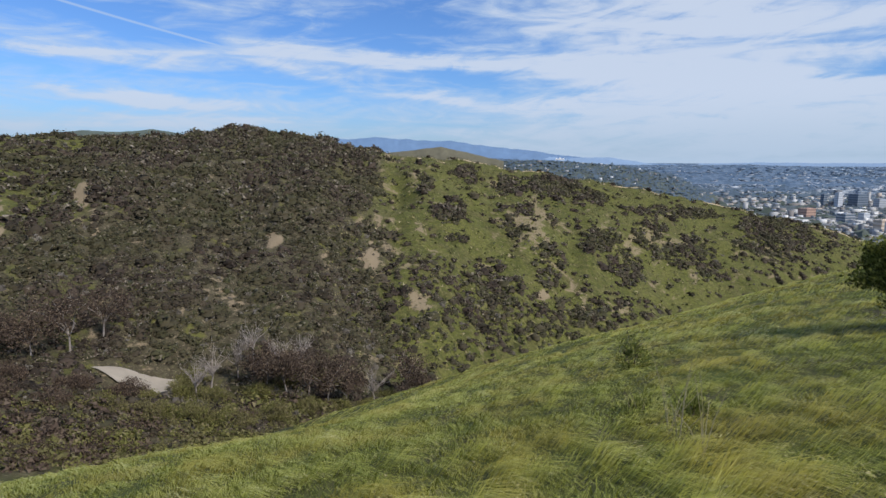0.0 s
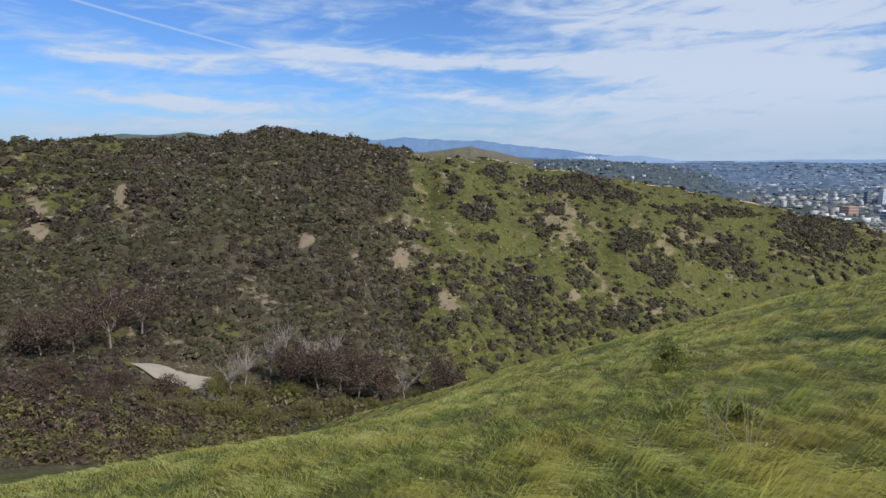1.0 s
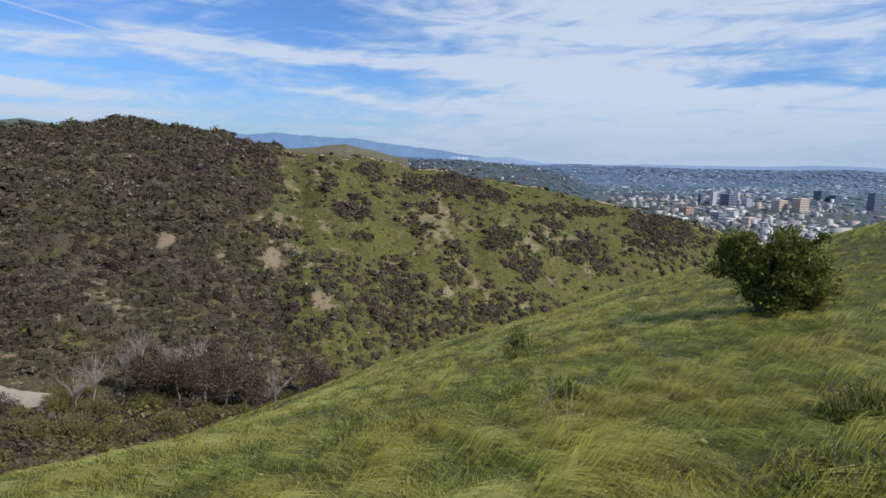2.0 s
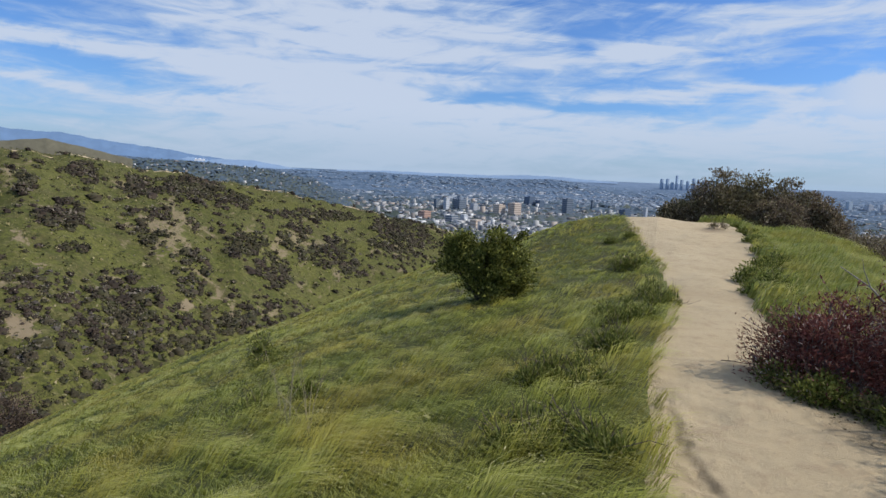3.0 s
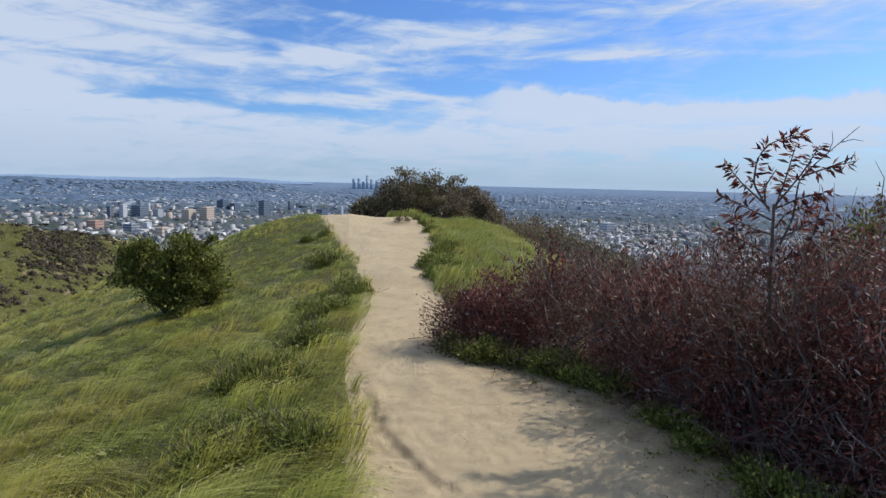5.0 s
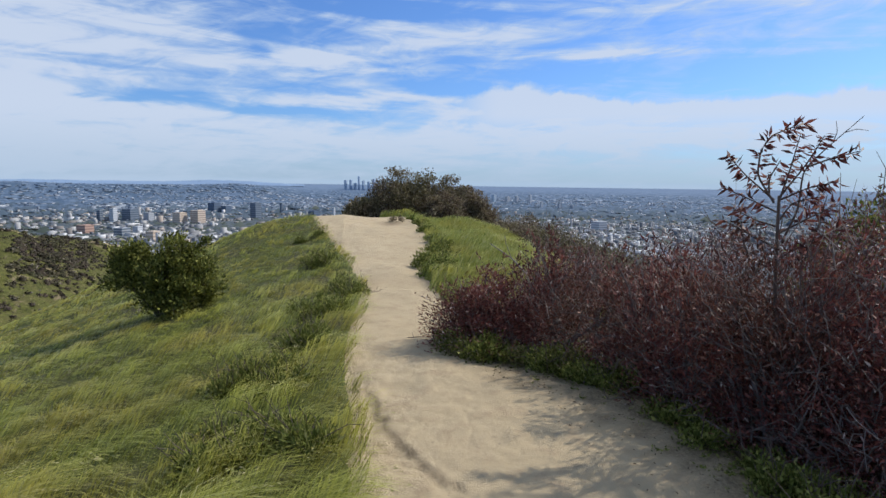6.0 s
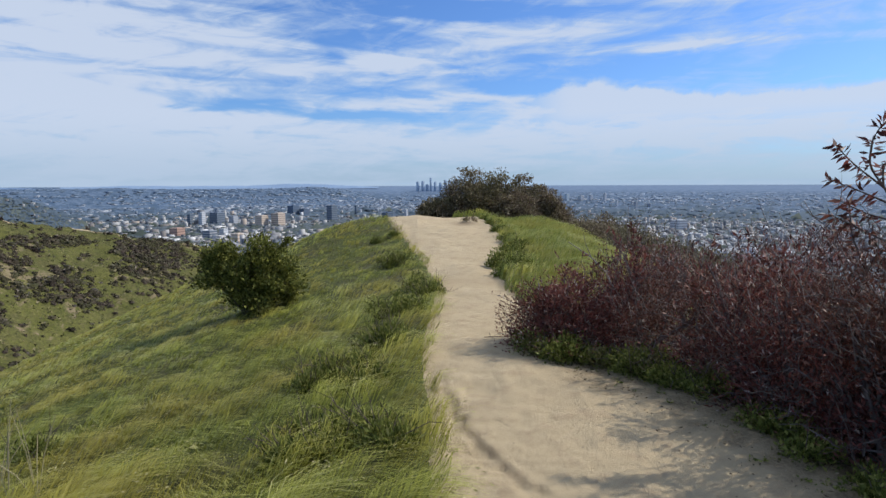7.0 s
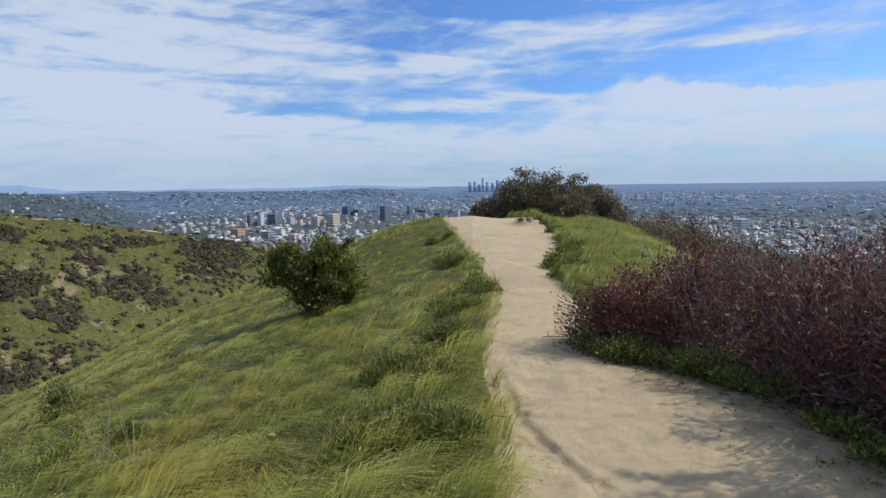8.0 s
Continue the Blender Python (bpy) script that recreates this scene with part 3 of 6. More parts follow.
def cover_at(x, y):
    """How green, how bare, how built-up and how full of brush the ground is."""
    z = land(x, y)
    r = np.hypot(x, y)
    th = np.degrees(np.arctan2(-x, y))
    e = np.degrees(np.arctan2(z - EYE, r))
    far = smooth01(r, 40, 75)
    n1, n2 = wave_noise(x * 0.022, y * 0.022, 4), wave_noise(x * 0.09 + 9, y * 0.09, 4)
    n3 = wave_noise(x * 0.3 + 5, y * 0.3, 3)
    n5 = wave_noise(x * 0.55 + 3, y * 0.55 + 8, 3)
    n4 = wave_noise(th * 0.8 + 2.0 * n1, r * 0.022 + 11, 4)
    open_side = 1 - smooth01(th + 5 * n1, 57, 63)
    green_far = np.clip(0.25 + 0.75 * open_side + 0.5 * n1 - 0.4 * n4, 0, 1) * np.where(open_side > 0.5, 1, 0.85)
    thicket = smooth01(x, 1.0, 1.5) * (1 - smooth01(y, 6.6, 8.0)) * (r < 40)
    green = np.where(r < 40, 0.5 * (1 - thicket), 0.9 * (1 - far) + green_far * far)
    bare = 0.45 * thicket
    for a0, e0, sa, se in SCARS:
        q = ((th - a0) / (0.75 * sa)) ** 2 + ((e - e0) / (0.75 * se)) ** 2 + 1.6 * n2 + 1.8 * n3 + 1.5 * n5
        bare = np.maximum(bare, (1 - smooth01(q, 0.5, 1.0)) * (r > 90) * (r < 560))
    open_left = smooth01(th, 83, 89) * smooth01(e + 2 * n2, -7, -3) * far
    green = np.clip(green + 0.5 * open_left, 0, 1)
    rocky = np.exp(-((th - 35.3) / 2.4) ** 2 - ((e + 6.9) / 1.9) ** 2) + np.exp(-((th - 45.9) / 2.4) ** 2 - ((e + 6.2) / 1.8) ** 2) + 0.6 * np.exp(-((th - 61.5) / 2.5) ** 2 - ((e + 8) / 4.0) ** 2)
    bare = np.maximum(bare, (0.62 - 0.06 * (1 - open_side)) * smooth01(n4 * 0.5 + 0.7 * n2 + 0.9 * n3 + 0.75 * rocky + 0.55 * n5 * (1 - open_side), 0.30, 0.62) * far * (r < 600))
    urban = smooth01(-z, 165, 176) * (r > 300)
    urban = np.maximum(urban, (r > 900) * 1.0)
    _, s = opposite(x, y)
    crest = smooth01(s, 0.925, 0.965) * smooth01(th, 56, 59) * (1 - smooth01(th, 69, 72)) * smooth01(n3 + n5, -0.15, 0.25)
    bare = np.maximum(bare, 0.9 * crest * (r < 600))
    patch = np.zeros_like(r)
    for a0, e0, sa, se in THICKETS:
        q = ((th - a0) / sa) ** 2 + ((e - e0) / se) ** 2 + 0.9 * n2 + 1.1 * n3
        patch = np.maximum(patch, 1 - smooth01(q, 0.45, 1.35))
    sparse = 0.03 + 0.36 * smooth01(0.8 * n2 + 0.5 * n3 + 0.4 * n4, 0.18, 0.5) + 0.35 * smooth01(th, 30, 20) * smooth01(n2 + n3, -0.3, 0.3)
    sparse = sparse + 0.45 * np.minimum(rocky, 1) * smooth01(n3 + n2, -0.1, 0.35)
    brush = np.where(open_side > 0.5, np.clip(np.maximum(sparse, 1.15 * patch), 0, 1.2), np.clip(0.86 + 0.5 * n2 + 0.7 * n3 + 0.4 * n4, 0.2, 1.0))
    brush = np.where(s < 0.30, np.maximum(brush, 1.0 - 1.5 * np.clip(s, 0, 1)) + 0.5 * (1 - open_side) * smooth01(0.45 - s, 0, 0.45), brush) * (1 - 0.93 * smooth01(bare, 0.3, 0.7)) * (1 - 0.55 * open_left)
    return green, bare, urban, brush


def build_ground():
    rs = np.concatenate([np.geomspace(0.35, 30, 80), np.geomspace(30.8, 620, 170), np.geomspace(645, 4930, 50)])
    angles = np.concatenate([np.arange(-55, 105, 0.45), np.arange(105, 305, 3.0)])
    th, r = np.meshgrid(np.radians(angles), rs, indexing="ij")
    x, y = -np.sin(th) * r, np.cos(th) * r
    z = ground_at(x, y)
    na, nr = x.shape
    verts = np.stack([x, y, z], -1).reshape(-1, 3)
    i, j = np.meshgrid(np.arange(na), np.arange(nr - 1), indexing="ij")
    i2 = (i + 1) % na
    quads = np.stack([i * nr + j, i * nr + j + 1, i2 * nr + j + 1, i2 * nr + j], -1).reshape(-1, 4)[:, ::-1]
    verts = np.vstack([verts, [[0, 0, float(ground_at(np.array(0.0), np.array(0.0)))]]])
    k = np.arange(na)
    fan = np.stack([np.full(na, len(verts) - 1), k * nr, ((k + 1) % na) * nr], -1)[:, ::-1]
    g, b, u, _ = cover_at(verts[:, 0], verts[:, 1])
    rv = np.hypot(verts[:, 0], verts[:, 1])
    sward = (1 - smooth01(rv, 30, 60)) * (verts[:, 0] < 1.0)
    # how much of the haze tint the town colour takes, by distance
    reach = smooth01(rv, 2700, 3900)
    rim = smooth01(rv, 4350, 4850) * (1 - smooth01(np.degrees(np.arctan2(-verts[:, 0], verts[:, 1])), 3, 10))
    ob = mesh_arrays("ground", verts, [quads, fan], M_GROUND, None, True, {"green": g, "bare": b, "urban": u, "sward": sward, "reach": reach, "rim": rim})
    tagged(ob, "grassy hillside falling to a scrub canyon and a city plain", "ground", kind="structure")


_ry = np.linspace(0.5, 7.0, 651)
_rx = np.convolve(np.pad(np.interp(_ry, (1.2, 2.4, 3.04, 3.4, 3.7, 4.1, 4.6, 5.2, 5.8), (1.55, 1.04, 0.79, 0.60, 0.51, 0.39, 0.31, 0.17, 0.10)), 15, mode="edge"), np.ones(31) / 31, "valid")


def rut_depth(x, y):
    """A low worn bank that wanders down the near trail, with rough gravel on its lower side, and a shallow hollow."""
    line = np.interp(y, _ry, _rx) + 0.05 * wave_noise(y * 2.6, y * 0 + 3, 3)
    strength = smooth01(y, 0.8, 2.0) * (1 - smooth01(y, 4.6, 6.2))
    steep = smooth01(wave_noise(y * 1.6 + 4.0, y * 0 + 1, 3) + 0.15, 0.0, 0.6)
    d = x - line
    d = d + 0.05 * wave_noise(x * 8, y * 8, 3)
    step = 1 - smooth01(d, -0.025, 0.09 - 0.05 * steep)
    low = step * (0.30 + 0.70 * smooth01(d, -0.42, -0.03))
    rough = (0.017 * wave_noise(x * 7, y * 7, 3) + 0.017 * wave_noise(x * 19, y * 19, 2)) * (1 - smooth01(d, -0.08, 0.05))
    hollow = 0.022 * np.exp(-(((x - 0.54) / 0.15) ** 2 + ((y - 4.66) / 0.17) ** 2) ** 2) * (1 + 0.6 * wave_noise(x * 9, y * 9, 2))
    depth = (0.008 + 0.022 * steep) * low * strength + rough * strength + hollow
    # darker soil along the bank's edge, and blotches on its low side
    dark_soil = 0.42 * np.exp(-((d - 0.005) / 0.030) ** 2) * strength * steep + 0.25 * strength * np.exp(-((d + 0.10) / 0.14) ** 2) * smooth01(wave_noise(x * 6, y * 6, 3), -0.1, 0.5)
    return depth, np.clip(dark_soil, 0, 1)


def build_trail():
    ys = np.concatenate([np.arange(-22, -5, 0.5), np.arange(-5, 1.5, 0.12), np.arange(1.5, 6.5, 0.032), np.arange(6.5, 24.2, 0.10)])
    f = np.concatenate([np.linspace(0, 0.5, 90)[:-1], np.linspace(0.5, 1, 30)])
    y, ff = np.meshgrid(ys, f, indexing="ij")
    l, rgt = trail_edges(y)
    wob = 0.07 * wave_noise(y * 1.7, y * 0 + 2, 4)
    wob2 = 0.09 * wave_noise(y * 1.6, y * 0 + 9, 4)
    x = (l - 0.22 + wob) * (1 - ff) + (rgt + 0.22 + wob2) * ff
    z = land(x, y)
    edge = np.minimum(ff, 1 - ff)
    depth, dark_soil = rut_depth(x, y)
    z = z - depth + (0.012 * wave_noise(x * 3, y * 3, 4) + 0.010 * wave_noise(x * 9, y * 9, 3)) * (1 - 0.85 * smooth01(y, 5, 9))
    z = z - 0.16 * (1 - smooth01(edge, 0.0, 0.05)) - 0.02 * (1 - smooth01(edge, 0.0, 0.45))
    rim = np.interp(y, (1.5, 2.6, 3.3, 3.9, 4.6, 5.3, 5.8, 6.6), (2.35, 2.22, 2.15, 2.05, 1.72, 1.25, 1.1, 1.2))
    shed = wave_noise(x * 2.6, y * 2.6 + 3, 4)
    litter = smooth01(x - rim + 0.45 * shed, -0.30, 0.35) * (1 - smooth01(y, 6.4, 7.2)) * smooth01(y, 1.0, 2.2) * (0.75 + 0.5 * wave_noise(x * 11, y * 11, 2))
    # a darker band across the trail and a dark patch near the crest
    far_dark = np.exp(-((y - 10.1) / 0.5) ** 2) * 0.25 + np.exp(-((x - 1.55) / 0.35) ** 2 - ((y - 19.2) / 0.35) ** 2) * 0.8
    na, nf = x.shape
    verts = np.stack([x, y, z], -1).reshape(-1, 3)
    i, j = np.meshgrid(np.arange(na - 1), np.arange(nf - 1), indexing="ij")
    q = np.stack([i * nf + j, i * nf + j + 1, (i + 1) * nf + j + 1, (i + 1) * nf + j], -1).reshape(-1, 4)
    ob = mesh_arrays("trail", verts, [q], M_TRAIL, None, True, {"dark_soil": np.clip(dark_soil + far_dark, 0, 1).ravel(), "litter": np.clip(litter, 0, 1).ravel()})
    tagged(ob, "pale packed-dirt hiking trail with a small eroded rut", "path", kind="structure")


build_ground()
build_trail()

# ---- grass ----


def in_trail(x, y, margin):
    l, rgt = trail_edges(y)
    wob = 0.17 * wave_noise(y * 1.2, y * 0 + 4, 3) + 0.08 * wave_noise(y * 4.5, y * 0 + 8, 2)
    return (x > l + margin + wob) & (x < rgt - margin + wob) & (y < 23.5)


WIND = np.array([0.85, 0.15])


def blades(x, y, height, width, rng, lean=1.25, push=None, stray=0.55):
    """Bent blades: verts (5n, 3), quads and tips."""
    n = len(x)
    z = land(x, y) - 0.015
    base = np.stack([x, y, z], -1)
    gust = wave_noise(x * 0.8, y * 0.8, 3)
    ang = np.arctan2(WIND[1], WIND[0]) + rng.normal(0, stray, n) + 0.5 * gust
    if push is not None:
        ang = np.arctan2(np.sin(ang) + push[:, 1], np.cos(ang) + push[:, 0])
    amount = np.clip(lean + 0.18 * gust + rng.normal(0, 0.16, n), 0.05, 1.6)
    way = np.stack([np.cos(ang), np.sin(ang), 0 * ang], -1)
    turn = ang + np.pi / 2 + rng.normal(0, 0.6, n)
    side = np.stack([np.cos(turn), np.sin(turn), 0 * turn], -1) * width[:, None] * 0.5
    up = np.array([0, 0, 1.0])
    mid = base + way * (amount * height * 0.33)[:, None] + up * (height * 0.72)[:, None]
    tip = base + way * (amount * height * 1.10)[:, None] + up * (height * np.clip(1.05 - 0.28 * amount, 0.5, 1))[:, None]
    v = np.stack([base - side, base + side, mid + side * 0.75, mid - side * 0.75, tip], 1).reshape(-1, 3)
    k = np.arange(n)[:, None] * 5
    return v, k + np.array([0, 1, 2, 3]), k + np.array([3, 2, 4])


def scatter_polar(n, r0, r1, a0, a1, power, rng):
    """Points whose density falls as distance to the power."""
    q = 2 - power
    u = rng.rand(n)
    r = (r0 ** q + u * (r1 ** q - r0 ** q)) ** (1 / q)
    a = np.radians(rng.uniform(a0, a1, n))
    return -np.sin(a) * r, np.cos(a) * r, r


def tussocks(x, y, cell):
    """Offset from the middle of the nearest grass tussock, and that tussock's vigour."""
    best = np.full(x.shape, 1e9)
    ox, oy, vig = np.zeros_like(x), np.zeros_like(x), np.zeros_like(x)
    ci, cj = np.floor(x / cell).astype(int), np.floor(y / cell).astype(int)
    for di in (-1, 0, 1):
        for dj in (-1, 0, 1):
            i, j = ci + di, cj + dj
            a, b, c = _TABLE[(i * 7 + j * 3) % 64, (j * 11 + i) % 64], _TABLE[(i * 5 + 9) % 64, (j * 7 + i * 3) % 64], _TABLE[(i * 3 + j) % 64, (j * 13 + 5) % 64]
            dx, dy = x - (i + a) * cell, y - (j + b) * cell
            d = np.hypot(dx, dy)
            near = d < best
            best, ox, oy, vig = np.where(near, d, best), np.where(near, dx, ox), np.where(near, dy, oy), np.where(near, c, vig)
    return ox, oy, best, vig


def build_grass():
    rng = np.random.RandomState(11)
    # wild oats over the left slope and the knoll
    x, y, r = scatter_polar(505000, 0.4, 34, -4, 106, 1.25, rng)
    ox, oy, dist, vig = tussocks(x, y, 0.31)
    crown = np.exp(-(dist / 0.135) ** 2)
    tuft = wave_noise(x * 1.5 + 3, y * 1.5, 3)
    left = trail_edges(y)[0]
    keep = ~in_trail(x, y, 0.02) & (x < left + 0.10) & (rng.rand(len(x)) < 0.30 + 0.55 * crown * (0.5 + 0.8 * vig) + 0.18 * tuft)
    x, y, r, tuft, ox, oy, crown, vig, left = (v[keep] for v in (x, y, r, tuft, ox, oy, crown, vig, left))
    broad = wave_noise(x * 0.45 + 3, y * 0.45, 3)
    lush = 1 - smooth01(left - x, 0.3, 1.3)
    h = (0.095 + 0.19 * crown * (0.25 + 1.0 * vig) + 0.06 * tuft + 0.05 * broad + 0.06 * lush * vig) * rng.uniform(0.65, 1.2, len(x)) * (1 + 0.15 * smooth01(r, 0, 5) - 0.55 * smooth01(r, 4, 10))
    h = np.clip(h * (0.75 + 0.25 * smooth01(left - x, -0.1, 0.2)), 0.05, 0.33)
    swing = (vig - 0.5) * (1.8 - 0.4 * smooth01(r, 3.5, 7))
    push = np.stack([ox, oy], -1) * (2.3 - 0.6 * smooth01(r, 3.5, 7))[:, None] + np.stack([np.cos(swing) - 1 + 0.15 * lush, np.sin(swing)], -1)
    wdt = 0.0014 + 0.00088 * r
    v, q, t = blades(x, y, h, wdt * rng.uniform(0.7, 1.3, len(x)), rng, 1.35 + 0.45 * (tussocks(x, y, 0.23)[3] - 0.5) + 0.2 * smooth01(r, 4, 8), push, 0.42 - 0.12 * smooth01(r, 4, 8))
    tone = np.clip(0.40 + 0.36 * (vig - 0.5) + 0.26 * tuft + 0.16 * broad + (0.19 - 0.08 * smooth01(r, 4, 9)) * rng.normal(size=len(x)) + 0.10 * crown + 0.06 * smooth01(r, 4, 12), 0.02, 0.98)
    # shade and highlight put into the colour: darker roots, lighter tips
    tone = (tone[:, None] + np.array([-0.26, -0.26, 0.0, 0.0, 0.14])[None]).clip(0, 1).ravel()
    heads = np.where((rng.rand(len(x)) < 0.16) & (r < 9) & (h > 0.22))[0].repeat(3)
    tips = v[heads * 5 + 4]
    back = v[heads * 5 + 2] - tips
    at = tips + back * rng.uniform(0, 0.45, len(heads))[:, None] + rng.normal(0, 0.012, (len(heads), 3))
    clear = ~in_trail(at[:, 0], at[:, 1], 0.20)
    heads, at, back = heads[clear], at[clear], back[clear]
    hang = -back * 0.8 + rng.normal(0, 0.07, at.shape) + np.array([0.05, 0, -0.05])
    ln = rng.uniform(0.016, 0.030, len(heads)) * (1 + 0.06 * r[heads])
    hv, hq = leaves(at, hang, ln, ln * 0.24, rng)
    tagged(mesh_arrays("oat_seed_heads", hv, [hq], M_SEED), "pale drooping seed heads over the wild oat grass", "grass", kind="stuff")
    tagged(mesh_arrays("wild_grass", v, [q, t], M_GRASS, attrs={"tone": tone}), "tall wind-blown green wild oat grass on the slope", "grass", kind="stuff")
    # the same slope behind the start of the walk
    x, y, r = scatter_polar(9000, 0.9, 12, 106, 176, 0.6, rng)
    ok = ~in_trail(x, y, -0.08) & (x < 0)
    x, y, r = x[ok], y[ok], r[ok]
    v, q, t = blades(x, y, rng.uniform(0.12, 0.34, len(x)), 0.006 + 0.0016 * r, rng, 1.3)
    tagged(mesh_arrays("slope_grass", v, [q, t], M_GRASS, attrs={"tone": rng.uniform(0.2, 0.8, len(x)).repeat(5)}), "wind-blown green grass on the slope beside the trail", "grass", kind="stuff")
    # bank at the other side of the trail
    x, y = rng.uniform(1.4, 7.5, 60000), rng.uniform(7.5, 25, 60000)
    keep = ~in_trail(x, y, 0.0) & (x - 0.22 * y < 2.2)
    x, y = x[keep], y[keep]
    h = (0.25 + 0.16 * wave_noise(x * 1.3, y * 1.3, 3)) * rng.uniform(0.45, 1.4, len(x))
    v, q, t = blades(x, y, h, rng.uniform(0.010, 0.022, len(x)), rng, 1.0)
    tagged(mesh_arrays("bank_grass", v, [q, t], M_BANK), "bright green and yellowing grass on the trailside bank", "grass", kind="stuff")


build_grass()

# ---- shrubs and trees ----


def fork_lines(rng, base, tips, thick, bends=4, sag=0.0):
    lines = []
    for tip in tips:
        t = np.linspace(0, 1, bends + 1)[:, None]
        mid = base + (tip - base) * np.array([0.25, 0.25, 0.6])
        pts = (1 - t) ** 2 * base + 2 * t * (1 - t) * mid + t * t * tip
        pts[1:-1] += rng.normal(0, 0.05, (bends - 1, 3)) * np.linalg.norm(tip - base) * 0.6
        pts[:, 2] -= sag * t[:, 0] ** 2
        lines.append((pts, np.linspace(thick, thick * 0.25, bends + 1)))
    return lines


def shrub(name, at, radii, rng, leaf_mat, twig_mat, clumps, per_clump, clump_size, leaf, twigs=0, flat=0.15, stems=7, label="", category="shrub", group="", up=0.35, twig_len=0.25, bumps=0.3, lobes=((0.0, 0.0, 0.0, 1.0),)):
    """A shrub in one or more domes (lobes: offset and scale) of unequal clumps: stems, bare twigs and leaves."""
    thing = new(name)
    thing.location = at
    rad = np.array(radii)
    d = unit(rng.normal(size=(clumps, 3)))
    d[:, 2] = np.abs(d[:, 2]) * 1.05 - flat
    reach = np.minimum(rng.uniform(0.55, 1.0, clumps) * (1 + bumps * wave_noise(d[:, 0] * 1.7 + at[0], d[:, 1] * 1.7 + d[:, 2], 2)), 1.12)
    lobe = np.array(lobes)[np.arange(clumps) % len(lobes)]
    cen = d * reach[:, None] * rad * lobe[:, 3:] + lobe[:, :3]
    cen[:, 2] = np.maximum(cen[:, 2] + rad[2] * 0.12, 0.05)
    base = np.array([0, 0, -0.08])
    pick = rng.choice(clumps, min(stems, clumps), replace=False)
    lines = fork_lines(rng, base, cen[pick], 0.018 * rad[2] + 0.006)
    for c in cen[rng.choice(clumps, min(clumps, stems * (5 if stems > 5 else 2)), replace=False)]:
        near = cen[pick[np.argmin(np.linalg.norm(cen[pick] - c, axis=1))]]
        lines += fork_lines(rng, near * 0.55, [c], 0.006 * rad[2] + 0.003, 3)
    v, q = tubes(lines, 5)
    mesh_arrays("stem", v, [q], twig_mat, thing, True)
    if twigs:
        c = cen[rng.randint(0, clumps, twigs)] + rng.normal(0, clump_size * 0.5, (twigs, 3))
        way = unit(unit(c / rad) + rng.normal(0, 0.6, (twigs, 3)) + np.array([0, 0, up]))
        ln = rng.uniform(0.4, 1.3, twigs) * twig_len
        tl = []
        for p0, w0, l0 in zip(c, way, ln):
            p1 = p0 + w0 * l0 * 0.5 + rng.normal(0, 0.08, 3) * l0
            tl.append((np.array([p0, p1, p0 + w0 * l0 + rng.normal(0, 0.12, 3) * l0]), np.array([0.0035, 0.0026, 0.0012]) * (1 + rad[2] * 0.25)))
        v, q = tubes(tl, 3)
        tagged(mesh_arrays("twig_mass", v, [q], twig_mat, thing, True), kind="stuff")
    n = clumps * per_clump
    p = np.repeat(cen, per_clump, 0) + np.clip(rng.normal(0, 1, (n, 3)), -1.7, 1.7) * clump_size * rng.uniform(0.5, 1.2, clumps).repeat(per_clump)[:, None] * np.array([1, 1, 0.75])
    ok = p[:, 2] > 0.0
    p = p[ok]
    way = unit(p / rad) * 0.8 + rng.normal(0, 0.7, p.shape) + np.array([0, 0, up])
    ln = leaf[0] * rng.uniform(0.6, 1.3, len(p))
    v, q = leaves(p, way, ln, ln * leaf[1], rng)
    tagged(mesh_arrays("foliage", v, [q], leaf_mat, thing), kind="stuff")
    return tagged(thing, label, category, group)


def gz(x, y):
    return float(land(np.array(float(x)), np.array(float(y))))


